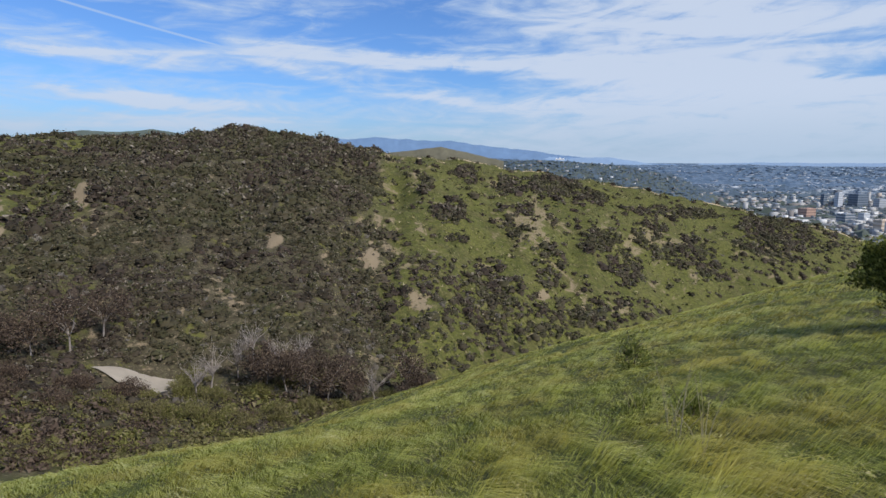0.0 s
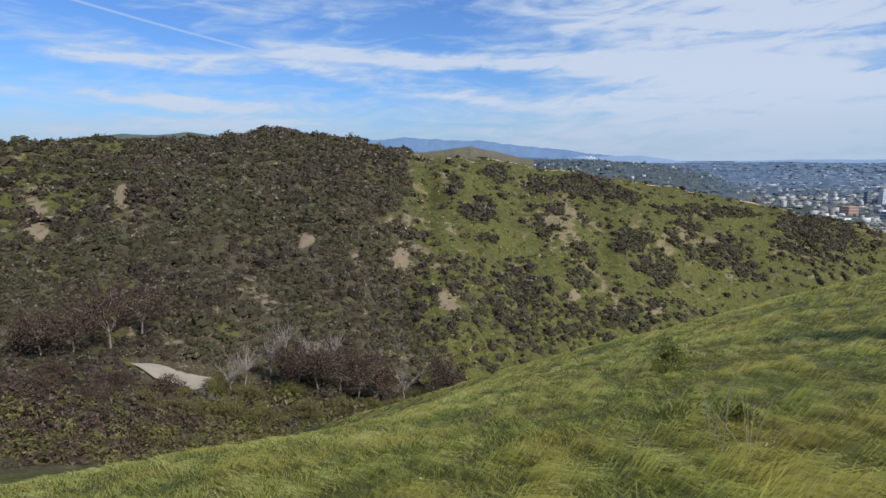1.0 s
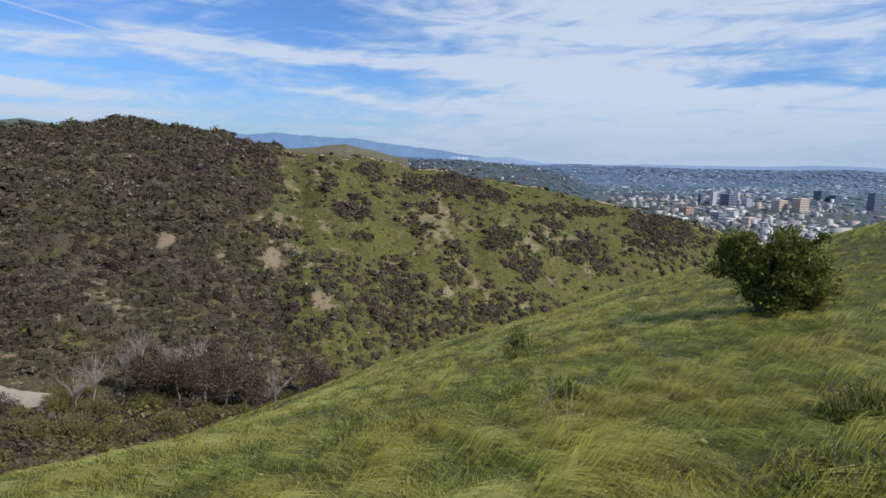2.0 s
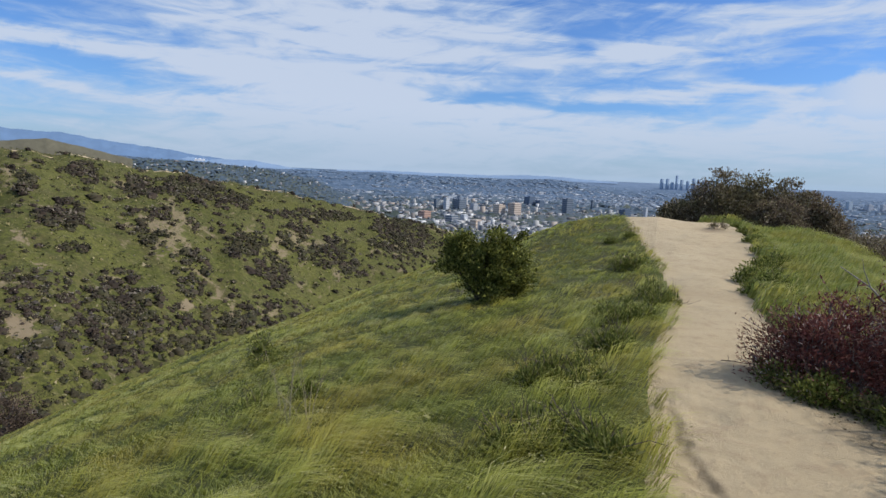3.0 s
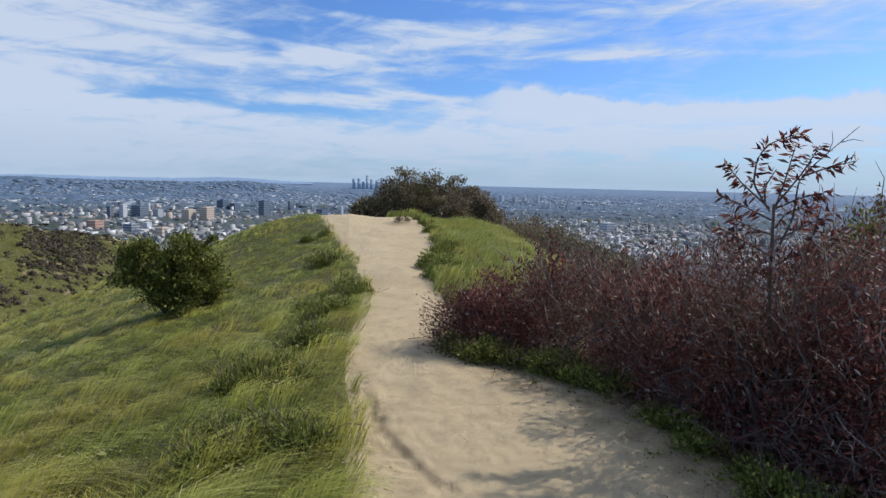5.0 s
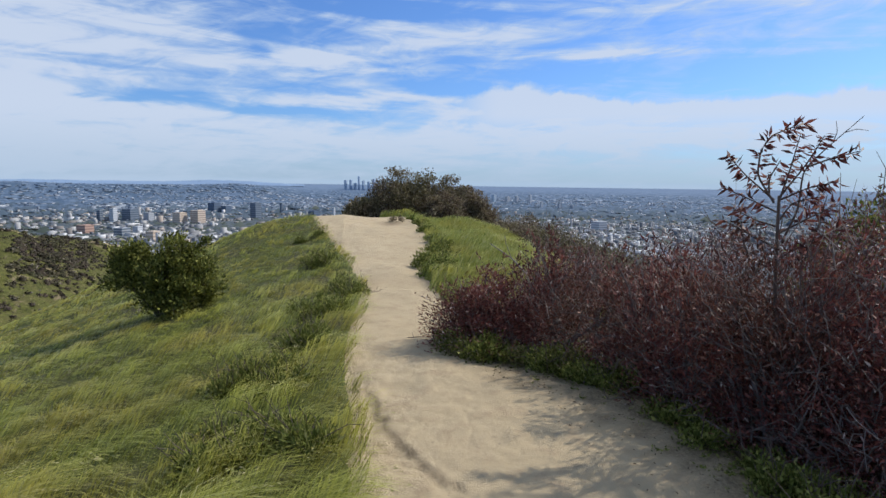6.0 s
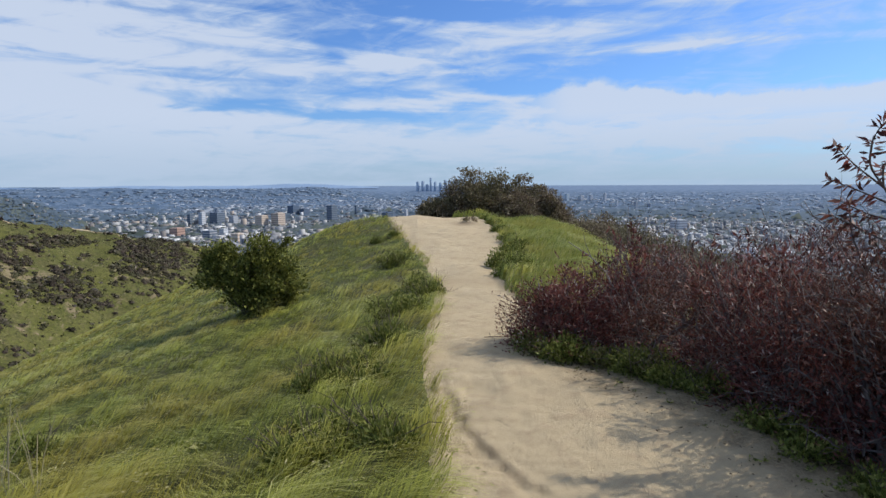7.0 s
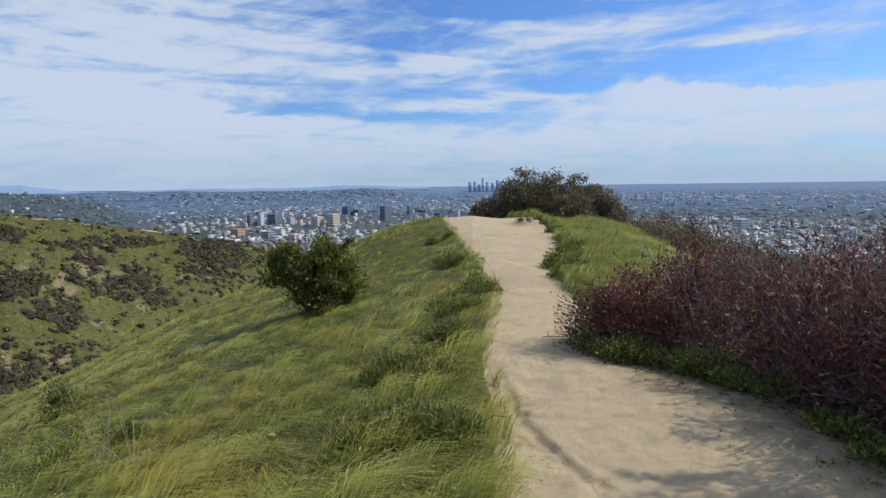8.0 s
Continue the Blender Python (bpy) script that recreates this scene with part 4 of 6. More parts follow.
def build_near_shrubs():
    rng = np.random.RandomState(21)
    # evergreen on the left slope
    shrub("evergreen_shrub", (-2.95, 10.4, gz(-2.95, 10.4) - 0.02), (0.74, 0.72, 1.50), rng, M_EVERGREEN, M_BARK, 140, 165, 0.10, (0.060, 0.5), 70, 0.10, 12,
          "rounded dark evergreen shrub standing in the grass", bumps=0.6, lobes=((0.30, 0.0, 0.36, 0.74), (-0.50, 0.05, 0.42, 0.46), (0.10, -0.05, 0.0, 0.72), (0.36, 0.1, 0.05, 0.60)))
    # small grey-green shrublet down the slope
    shrub("small_shrub", (-5.85, 7.7, gz(-5.85, 7.7)), (0.30, 0.28, 0.42), rng, M_LUSH, M_TWIG, 30, 40, 0.07, (0.05, 0.4), 30, 0.1, 5, "small sparse grey-green shrub in the grass", up=0.6)
    # dark weeds by the trail's left edge
    for cx, cy, wide, count in ((-0.62, 5.1, 0.34, 7), (-0.42, 3.75, 0.36, 8), (-0.12, 7.6, 0.28, 4), (0.12, 9.0, 0.28, 4), (-0.45, 12.5, 0.4, 4), (-3.4, 4.7, 0.3, 3), (-0.3, 6.2, 0.3, 4), (-0.9, 16.0, 0.4, 3)):
        for _ in range(count):
            x, y, a = cx + rng.normal(0, wide * 0.55), cy + rng.normal(0, wide * 0.55), rng.uniform(0.11, 0.22)
            x = min(x, float(trail_edges(y)[0]) - 0.08)
            shrub("weed_clump", (x, y, gz(x, y) - 0.03), (a, a, a * rng.uniform(0.65, 1.25)), rng, M_LUSH, M_TWIG, 22, 34, 0.055, (0.060, 0.2), 8, 0.1, 4,
                  "dark green leafy weeds among the trailside grass", "weeds", "trailside weeds", up=0.8, bumps=0.9)
    # red-brown sumac mass
    spots = ((1.50, 5.88, 0.50, 0.50, 0.80), (2.30, 5.80, 0.72, 0.7, 0.90), (2.8, 4.80, 0.68, 0.7, 0.98), (3.35, 5.5, 0.8, 0.8, 1.05), (3.5, 4.2, 0.8, 0.75, 1.26), (3.3, 3.35, 0.6, 0.6, 1.20), (4.3, 4.9, 0.9, 0.9, 1.32), (3.3, 7.0, 0.8, 0.8, 0.80), (2.5, 6.9, 0.6, 0.6, 0.62), (4.4, 6.4, 0.9, 0.9, 0.92), (4.05, 3.1, 0.8, 0.7, 1.38), (4.9, 3.9, 0.9, 0.9, 1.55), (4.6, 2.9, 0.8, 0.8, 1.5), (2.75, 4.15, 0.46, 0.5, 1.05), (2.98, 3.5, 0.46, 0.5, 1.15), (3.75, 3.6, 0.55, 0.5, 1.38), (4.05, 4.0, 0.6, 0.55, 1.48), (3.3, 2.95, 0.45, 0.45, 1.05))
    for k, (x, y, a, b, top) in enumerate(spots):
        z = gz(x, y)
        h = (top - z) * 0.9
        shrub("sumac_shrub", (x, y, z - 0.03), (a, b, h), rng, M_RED, M_SPRAY, 130, 74 if k else 110, 0.115, (0.043, 0.28), 290 if k else 90, 0.03 if k else 0.10, 10,
              "wiry shrub with dark red-brown leaves and bare twigs", "shrub", "red-brown shrubs beside the trail", twig_len=0.34 if k else 0.16, bumps=1.0 if k else 0.5)
    # green weeds under it
    for f in np.concatenate([np.linspace(0, 0.6, 14), [0.68, 0.78, 0.86, 0.97]]):
        x, y = np.interp(f, (0, 0.3, 0.65, 1), (1.20, 1.55, 2.05, 2.35)) + rng.normal(0.03, 0.09), np.interp(f, (0, 0.3, 0.65, 1), (5.60, 5.32, 5.0, 4.55)) + rng.normal(0.03, 0.09)
        a = rng.uniform(0.14, 0.25) * (1 - 0.45 * f)
        shrub("weed_clump", (x, y, gz(x, y) - 0.02), (a, a, a * rng.uniform(0.4, 1.35)), rng, M_OLIVE if rng.rand() < 0.3 else M_LUSH, M_TWIG, 30, 34, 0.06, (0.036, 0.5), 8, 0.1, 4,
              "low green broadleaf weeds under the red shrubs", "weeds", "weeds under the red shrubs", up=0.5, bumps=0.9)
    for k in range(44):
        low = k < 28
        y = rng.uniform(2.3, 3.35) if low else rng.uniform(3.3, 4.7)
        x = (2.45 + 0.75 * rng.rand() ** 1.2 + 0.25 * (y - 2.6)) if low else np.interp(y, (3.3, 3.9, 4.7), (2.50, 2.45, 2.05)) + rng.normal(0.12, 0.16)
        a = rng.uniform(0.06, 0.18) + 0.10 * (y < 3.1)
        shrub("weed_clump", (x, y, gz(x, y) - 0.01), (a, a, a * rng.uniform(0.4, 0.8)), rng, M_LUSH, M_TWIG, 18, 28, 0.045, (0.034, 0.5), 6, 0.1, 4,
              "small scattered green weeds on the shaded trail edge", "weeds", "weeds under the red shrubs", up=0.5, bumps=0.9)
    for x, y, a, h in ((1.85, 10.6, 0.40, 0.34), (1.75, 11.4, 0.36, 0.32), (2.05, 12.3, 0.4, 0.34), (2.3, 13.3, 0.30, 0.20), (2.42, 15, 0.28, 0.16), (2.45, 17, 0.28, 0.15), (2.5, 19, 0.26, 0.14), (2.45, 20.6, 0.24, 0.13)):
        shrub("weed_clump", (x, y, gz(x, y) - 0.02), (a, a, h), rng, M_LUSH, M_TWIG, 40, 40, 0.07, (0.06, 0.4), 6, 0.1, 4,
              "dark green weeds along the edge of the trail bank", "weeds", "weeds along the bank", up=0.5)


def build_tall_sprig():
    """The leafy shoot that stands out of the red shrubs."""
    rng = np.random.RandomState(33)
    thing = new("sumac_sapling")
    bx, by = 3.02, 3.52
    foot = gz(bx, by)
    thing.location = (bx, by, foot)
    way = np.array([0.763, -0.646])  # the crown fans out in one direction mostly

    def branch(*pts):
        pts = np.array(pts)
        depth = rng.normal(0, 0.05, len(pts)).cumsum() * np.linspace(0, 1, len(pts))
        return np.stack([way[0] * pts[:, 0] - way[1] * depth, way[1] * pts[:, 0] + way[0] * depth, pts[:, 1] - foot], -1)

    def bent(line, thick, thin):
        t = np.linspace(0, len(line) - 1, 4 * len(line))
        out = np.stack([np.interp(t, np.arange(len(line)), line[:, k]) for k in range(3)], -1)
        out[1:-1] = (out[:-2] + 2 * out[1:-1] + out[2:]) / 4
        return out, np.linspace(thick, thin, len(out))

    stem = bent(branch((0.0, foot), (-0.05, 0.6), (-0.08, 1.13), (-0.09, 1.61)), 0.017, 0.009)
    leafy = [bent(branch(*p), 0.0075, 0.0025) for p in (
        ((-0.10, 1.50), (-0.26, 1.58), (-0.44, 1.66)), ((-0.12, 1.58), (-0.30, 1.74), (-0.43, 1.89)), ((-0.12, 1.56), (-0.23, 1.74), (-0.22, 1.90), (-0.17, 2.00), (-0.05, 2.05), (0.02, 2.06)),
        ((-0.09, 1.60), (0.05, 1.82), (0.13, 1.99)), ((0.06, 1.80), (0.20, 1.86), (0.33, 1.90)), ((-0.09, 1.58), (0.06, 1.66), (0.20, 1.70)), ((-0.09, 1.58), (-0.04, 1.79), (0.0, 2.0)),
        ((-0.08, 1.40), (-0.22, 1.44), (-0.36, 1.52)), ((-0.08, 1.36), (0.10, 1.48), (0.24, 1.56)), ((-0.15, 1.60), (-0.16, 1.72), (-0.10, 1.84)),
        ((-0.07, 1.25), (-0.25, 1.35), (-0.42, 1.44)), ((-0.06, 1.2), (0.12, 1.33), (0.30, 1.44)), ((0.05, 1.10), (0.13, 1.38), (0.17, 1.62)), ((-0.20, 1.10), (-0.29, 1.30), (-0.31, 1.50)), ((-0.08, 1.45), (-0.02, 1.56), (0.09, 1.60)))]
    bare = [bent(branch((-0.06, 1.30), (0.02, 1.52), (0.03, 1.78), (0.18, 1.95), (0.33, 2.11)), 0.008, 0.002), bent(branch((0.18, 1.95), (0.20, 2.02), (0.19, 2.09)), 0.003, 0.0015), bent(branch((0.24, 2.01), (0.30, 2.03), (0.36, 2.02)), 0.003, 0.0015)]
    v, q = tubes([stem], 6)
    trunk = mesh_arrays("stem", v, [q], M_TWIG, thing, True)
    for line in leafy + bare:
        v, q = tubes([line], 6)
        mesh_arrays("branch", v, [q], M_TWIG, trunk, True)
    p, d = [], []
    for pts, _ in leafy:
        steps = int(np.linalg.norm(np.diff(pts, axis=0), axis=1).sum() / 0.013)
        for k, s_ in enumerate(np.linspace(0.22, 1.0, max(steps, 14))):
            f = s_ * (len(pts) - 1)
            i = min(int(f), len(pts) - 2)
            along = unit(pts[i + 1] - pts[i])
            side = unit(np.cross(along, rng.normal(size=3))) * (1 if k % 2 else -1)
            for _ in range(1 + (rng.rand() < 0.45)):
                p.append(pts[i] + (pts[i + 1] - pts[i]) * (f - i) + rng.normal(0, 0.008, 3))
                d.append(along * 0.45 + side * 0.75 + rng.normal(0, 0.25, 3) + np.array([0, 0, -0.45]))
    ln = rng.uniform(0.055, 0.088, len(p))
    v, q = leaves(np.array(p), np.array(d), ln, ln * 0.27, rng, 0.3)
    tagged(mesh_arrays("foliage", v, [q], M_RED, thing), kind="stuff")
    tagged(thing, "tall red-leaved sumac shoot rising above the shrubs", "sapling")
    shrub("green_shrub", (4.75, 4.7, gz(4.75, 4.7)), (0.7, 0.6, (1.66 - gz(4.75, 4.7)) / 1.12), rng, M_LUSH, M_TWIG, 190, 80, 0.11, (0.055, 0.4), 30, 0.1, 8, "green-leaved shrub behind the red-brown shrubs", bumps=0.1)
    # a bleached dead branch leaning out of the thicket
    dead = new("dead_branch")
    dead.location = (2.0, 6.3, gz(2.0, 6.3))
    main = np.array([(0.32, 0.0, 0.1), (0.22, 0.0, 0.45), (0.10, 0.05, 0.70), (-0.05, 0.1, 0.86), (-0.28, 0.2, 1.02)])
    lines = [(main, np.array([0.014, 0.012, 0.010, 0.008, 0.004])), (np.array([main[2], (0.22, 0, 0.9), (0.3, 0, 1.0)]), np.array([0.006, 0.004, 0.002])), (np.array([main[3], (-0.12, 0.1, 1.02), (-0.14, 0.1, 1.12)]), np.array([0.005, 0.003, 0.002]))]
    v, q = tubes(lines, 6)
    mesh_arrays("branch", v, [q], M_PALE, dead, True)
    tagged(dead, "bleached dead branch leaning out of the thicket", "branch")


def build_shoots():
    """Thin upright shoots that break the outline of the red shrubs."""
    rng = np.random.RandomState(37)
    for x, y, h, n in ((1.75, 5.9, 0.95, 60), (2.3, 5.9, 1.25, 90), (2.75, 5.6, 1.28, 40), (2.7, 4.8, 1.35, 90), (3.15, 4.4, 1.38, 60), (3.3, 5.4, 1.38, 30), (3.7, 5.0, 1.32, 50), (3.6, 3.9, 1.34, 90), (4.1, 4.3, 1.40, 40), (2.45, 6.6, 1.05, 20), (3.0, 6.5, 1.25, 20), (3.9, 5.9, 1.38, 40), (2.85, 3.95, 1.30, 60), (2.6, 5.2, 1.2, 60), (3.35, 3.2, 1.35, 70), (3.9, 3.3, 1.42, 60)):
        thing = new("sumac_shoot")
        thing.location = (x, y, gz(x, y))
        top = np.array([rng.normal(0, 0.10), rng.normal(0, 0.10), h])
        root = np.array([0.0, 0, -0.05])
        k = 5
        fork = root + (top - root) * 0.45
        tips = top + np.stack([rng.normal(0, 0.20, k), rng.normal(0, 0.20, k), -np.abs(rng.normal(0, 0.22, k))], -1)
        lines = [(np.array([root, root + (top - root) * 0.25 + rng.normal(0, 0.02, 3), fork]), np.array([0.009, 0.008, 0.006]))]
        lines += fork_lines(rng, fork, np.vstack([tips, top[None]]), 0.0045, 5)
        v, q = tubes(lines[:1], 4)
        mesh_arrays("stem", v, [q], M_SPRAY, thing, True)
        v, q = tubes(lines[1:], 4)
        tagged(mesh_arrays("twig_mass", v, [q], M_SPRAY, thing, True), kind="stuff")
        sel = rng.randint(1, len(lines), n * 3)
        f = rng.uniform(0.15, 1.0, n * 3)
        p, d = [], []
        for a, b in zip(sel, f):
            pts = lines[a][0]
            c = min(int(b * (len(pts) - 1)), len(pts) - 2)
            e = b * (len(pts) - 1) - c
            p.append(pts[c] * (1 - e) + pts[c + 1] * e)
            d.append(unit(pts[c + 1] - pts[c]) * 0.7 + rng.normal(0, 0.5, 3))
        ln = rng.uniform(0.04, 0.085, len(p))
        v, q = leaves(np.array(p), np.array(d), ln, ln * 0.28, rng, 0.3)
        tagged(mesh_arrays("foliage", v, [q], M_RED, thing), kind="stuff")
        tagged(thing, "thin upright shoot with narrow red-brown leaves", "sapling", "shoots among the red shrubs")
    # dry pale stalks in the grass
    for x, y in ((-2.85, 4.2), (-2.55, 4.05), (-3.1, 4.45)):
        thing = new("dry_stalk")
        thing.location = (x, y, gz(x, y))
        lines = []
        for _ in range(5):
            t = np.array([rng.normal(0.05, 0.16), rng.normal(0, 0.12), rng.uniform(0.4, 0.75)])
            lines.append((np.array([(0, 0, 0), t * np.array([0.4, 0.4, 0.55]), t]), np.array([0.004, 0.003, 0.0018])))
        v, q = tubes(lines, 4)
        mesh_arrays("stem", v, [q], M_STRAW, thing, True)
        tagged(thing, "dry straw-coloured weed stalks standing in the grass", "stalks", "dry stalks in the grass")


def build_crest_brush():
    rng = np.random.RandomState(41)
    for x, y, a, b, h, m in ((2.2, 26.5, 1.4, 1.2, 2.15, M_BROWN), (3.5, 27.0, 1.8, 1.5, 2.6, M_BROWN), (4.9, 27.2, 1.5, 1.3, 2.15, M_BROWN), (0.95, 26.2, 1.0, 0.9, 1.05, M_BROWN), (6.0, 27.0, 1.3, 1.1, 2.0, M_BROWN), (4.2, 25.8, 1.2, 0.9, 1.4, M_BROWN)):
        z = gz(x, y)
        shrub("chaparral_shrub", (x, y, z - 0.05), (a, b, h), rng, m, M_TWIG, 240, 70, 0.18, (0.10, 0.5), 90, 0.1, 12,
              "dense dark brown and green chaparral shrub on the crest", "shrub", "brush on the crest", twig_len=0.16, bumps=0.25)
    for x, y, a, h in ((7.4, 24.5, 1.3, 1.2), (7.2, 21.5, 1.1, 1.1), (6.8, 18.5, 1.1, 1.1), (6.2, 15.5, 1.0, 1.0), (5.9, 12.8, 1.0, 1.0), (5.3, 10.6, 0.9, 0.85), (4.5, 9.0, 0.8, 0.75), (7.6, 16.8, 1.1, 1.2), (7.2, 13.6, 1.1, 1.2), (6.6, 10.9, 1.1, 1.2), (5.9, 8.6, 1.0, 1.1), (8.6, 19.8, 1.3, 1.3), (4.9, 7.7, 0.8, 0.9)):
        shrub("chaparral_shrub", (x, y, gz(x, y) - 0.05), (a, a, h), rng, M_BROWN if rng.rand() < 0.8 else M_OLIVE, M_TWIG, 130, 34, 0.16, (0.09, 0.42), 150, 0.1, 9,
              "dry brown chaparral shrub below the trail bank", "shrub", "brush below the bank", twig_len=0.32, bumps=0.35)


def build_trail_details():
    rng = np.random.RandomState(91)
    n = 2400
    x, y = rng.uniform(1.1, 3.4, n), rng.uniform(2.0, 6.4, n)
    edge = np.interp(y, (2.3, 3.5, 4.5, 5.2, 6.4), (2.2, 2.0, 1.75, 1.3, 1.1))
    ok = rng.rand(n) < smooth01(x, edge - 0.5, edge + 0.15)
    x, y = x[ok], y[ok]
    p = np.stack([x, y, land(x, y) + rng.uniform(0.002, 0.012, len(x))], -1)
    a = rng.uniform(0, 2 * np.pi, len(x))
    way = np.stack([np.cos(a), np.sin(a), rng.normal(0, 0.12, len(x))], -1)
    ln = rng.uniform(0.010, 0.030, len(x))
    v, q = leaves(p, way, ln, ln * 0.35, rng, 0.1)
    tagged(mesh_arrays("leaf_litter", v, [q], M_LITTER), "dry brown fallen leaves under the red shrubs", "leaves", kind="stuff")
    # seedlings and trodden weeds thinning out over the dirt
    n = 210
    y = rng.uniform(2.0, 5.4, n)
    x = np.interp(y, (2.0, 3.5, 4.5, 5.4), (2.30, 2.28, 2.1, 1.40)) + np.abs(rng.normal(0, 0.20, n)) * np.where(rng.rand(n) < 0.8, 1, -1)
    m = 9
    c = np.repeat(np.stack([x, y, land(x, y) + 0.004], -1), m, 0) + rng.normal(0, 0.012, (n * m, 3)) * np.array([1, 1, 0.3])
    a = rng.uniform(0, 2 * np.pi, n * m)
    ln = np.repeat(rng.uniform(0.012, 0.032, n), m) * rng.uniform(0.7, 1.2, n * m)
    v, q = leaves(c, np.stack([np.cos(a), np.sin(a), rng.uniform(0.1, 0.8, n * m)], -1), ln, ln * 0.5, rng, 0.1)
    tagged(mesh_arrays("seedlings", v, [q], M_LUSH), "tiny green seedlings thinning out over the dirt", "weeds", kind="stuff")
    n = 600
    y = rng.uniform(1.5, 9.0, n)
    l, r_ = trail_edges(y)
    x = l + (r_ - l) * rng.beta(0.8, 1.6, n)
    depth, _ = rut_depth(x, y)
    s_ = np.minimum(rng.lognormal(-5.5, 0.45, n), 0.009)
    base = np.stack([x, y, land(x, y) - depth], -1)
    d = np.array([(1, 0, 0.1), (0, 1, 0.1), (-1, 0, 0.1), (0, -1, 0.1), (0, 0, 0.7)])
    v = base[:, None] + d[None] * s_[:, None, None] * (1 + 0.35 * rng.normal(size=(n, 5, 1)))
    f = np.array([[0, 1, 4], [1, 2, 4], [2, 3, 4], [3, 0, 4]])
    tagged(mesh_arrays("pebbles", v.reshape(-1, 3), [(np.arange(n)[:, None, None] * 5 + f[None]).reshape(-1, 3)], M_PEBBLE), "small pebbles and crumbs of dirt on the trail", "pebbles", kind="stuff")
    # a fallen twig and a dry tuft on the trail
    twig = new("fallen_twig")
    twig.location = (0.86, 6.25, gz(0.86, 6.25))
    v, q = tubes([(np.array([(-0.10, 0.0, 0.008), (0.02, 0.01, 0.012), (0.13, 0.0, 0.008)]), np.array([0.004, 0.005, 0.003])), (np.array([(-0.03, 0.0, 0.01), (-0.04, 0.03, 0.06)]), np.array([0.003, 0.002]))], 5)
    mesh_arrays("branch", v, [q], M_TWIG, twig, True)
    tagged(twig, "short dry twig lying on the dirt trail", "twig")
    shrub("dry_tuft", (1.75, 19.6, gz(1.75, 19.6)), (0.26, 0.2, 0.14), rng, M_BROWN, M_TWIG, 20, 24, 0.05, (0.05, 0.4), 20, 0.1, 4, "small dry brown tuft on the trail", "weeds")


build_trail_details()
build_near_shrubs()
build_tall_sprig()
build_shoots()
build_crest_brush()

# ---- canyon and far hillside ----


def brush_cloud(x, y, size, rng, cards, squash=0.8, small=0.20, large=0.42):
    """Many small shrubs as domes of leaf clumps: triangles."""
    n = len(x)
    z = ground_at(x, y)
    c = np.repeat(np.stack([x, y, z], -1), cards, 0)
    s = np.repeat(size, cards)
    d = unit(rng.normal(size=(n * cards, 3)))
    d[:, 2] = np.abs(d[:, 2])
    p = c + d * (s * rng.uniform(0.6, 1.0, n * cards))[:, None] * np.array([1, 1, squash])
    a = unit(np.cross(d, rng.normal(size=d.shape)))
    b = unit(np.cross(d, a) + 0.5 * rng.normal(size=d.shape))
    k = (s * rng.uniform(small, large, n * cards))[:, None]
    v = np.stack([p + a * k, p - a * k * 0.6 + b * k, p - a * k * 0.6 - b * k], 1).reshape(-1, 3)
    return v, np.arange(n * cards * 3).reshape(-1, 3)


def brush_domes(x, y, size, rng, squash=0.8, cards=26, small=0.13, large=0.32):
    """Far shrubs: an uneven core, coloured dark for the shade inside, under sprays of leaf; gives vertices, triangles
    and a tone for each vertex.
    """
    n = len(x)
    size = np.minimum(size, 3.2)
    c = np.stack([x, y, ground_at(x, y)], -1)
    k = 4
    ang = np.arange(k) * 2 * np.pi / k
    ring = lambda rad, h, off: np.stack([np.cos(ang + off) * rad, np.sin(ang + off) * rad, np.full(k, h)], -1)
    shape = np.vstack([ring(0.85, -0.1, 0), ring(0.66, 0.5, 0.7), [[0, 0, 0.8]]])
    d = shape[None] * (1 + np.clip(rng.normal(0, 0.18, (n, len(shape), 1)), -0.35, 0.35))
    stretch = np.stack([rng.uniform(0.75, 1.3, n), rng.uniform(0.75, 1.3, n), squash * rng.uniform(0.7, 1.3, n)], -1)
    v = c[:, None] + d * stretch[:, None] * size[:, None, None]
    a = np.arange(k)
    b = (a + 1) % k
    f = np.vstack([np.stack([a, b, b + k], -1), np.stack([a, b + k, a + k], -1), np.stack([a + k, b + k, np.full(k, 2 * k)], -1)])
    t = (np.arange(n)[:, None, None] * len(shape) + f[None]).reshape(-1, 3)
    own = rng.rand(n)
    m = n * cards
    o = unit(rng.normal(size=(m, 3)))
    o[:, 2] = np.abs(o[:, 2]) + 0.1
    o = unit(o)
    p = c.repeat(cards, 0) + o * (stretch * size[:, None]).repeat(cards, 0) * rng.uniform(0.74, 1.12, m)[:, None]
    s_ = (size.repeat(cards) * rng.uniform(small, large, m))[:, None]
    face = unit(o + 0.6 * rng.normal(size=o.shape))
    side = unit(np.cross(face, rng.normal(size=o.shape)))
    up = np.cross(face, side)
    tv = np.stack([p + side * s_, p - side * s_ * 0.7 + up * s_ * 0.7, p - side * s_ * 0.4 - up * s_ * 0.9], 1).reshape(-1, 3)
    t = np.vstack([t, np.arange(m * 3).reshape(-1, 3) + n * len(shape)])
    # cores get a low tone: inner shade put into the colour
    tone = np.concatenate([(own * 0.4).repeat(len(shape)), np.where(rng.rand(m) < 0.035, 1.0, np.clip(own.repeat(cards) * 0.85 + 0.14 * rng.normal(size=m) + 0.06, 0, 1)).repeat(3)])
    return np.vstack([v.reshape(-1, 3), tv]), t, tone


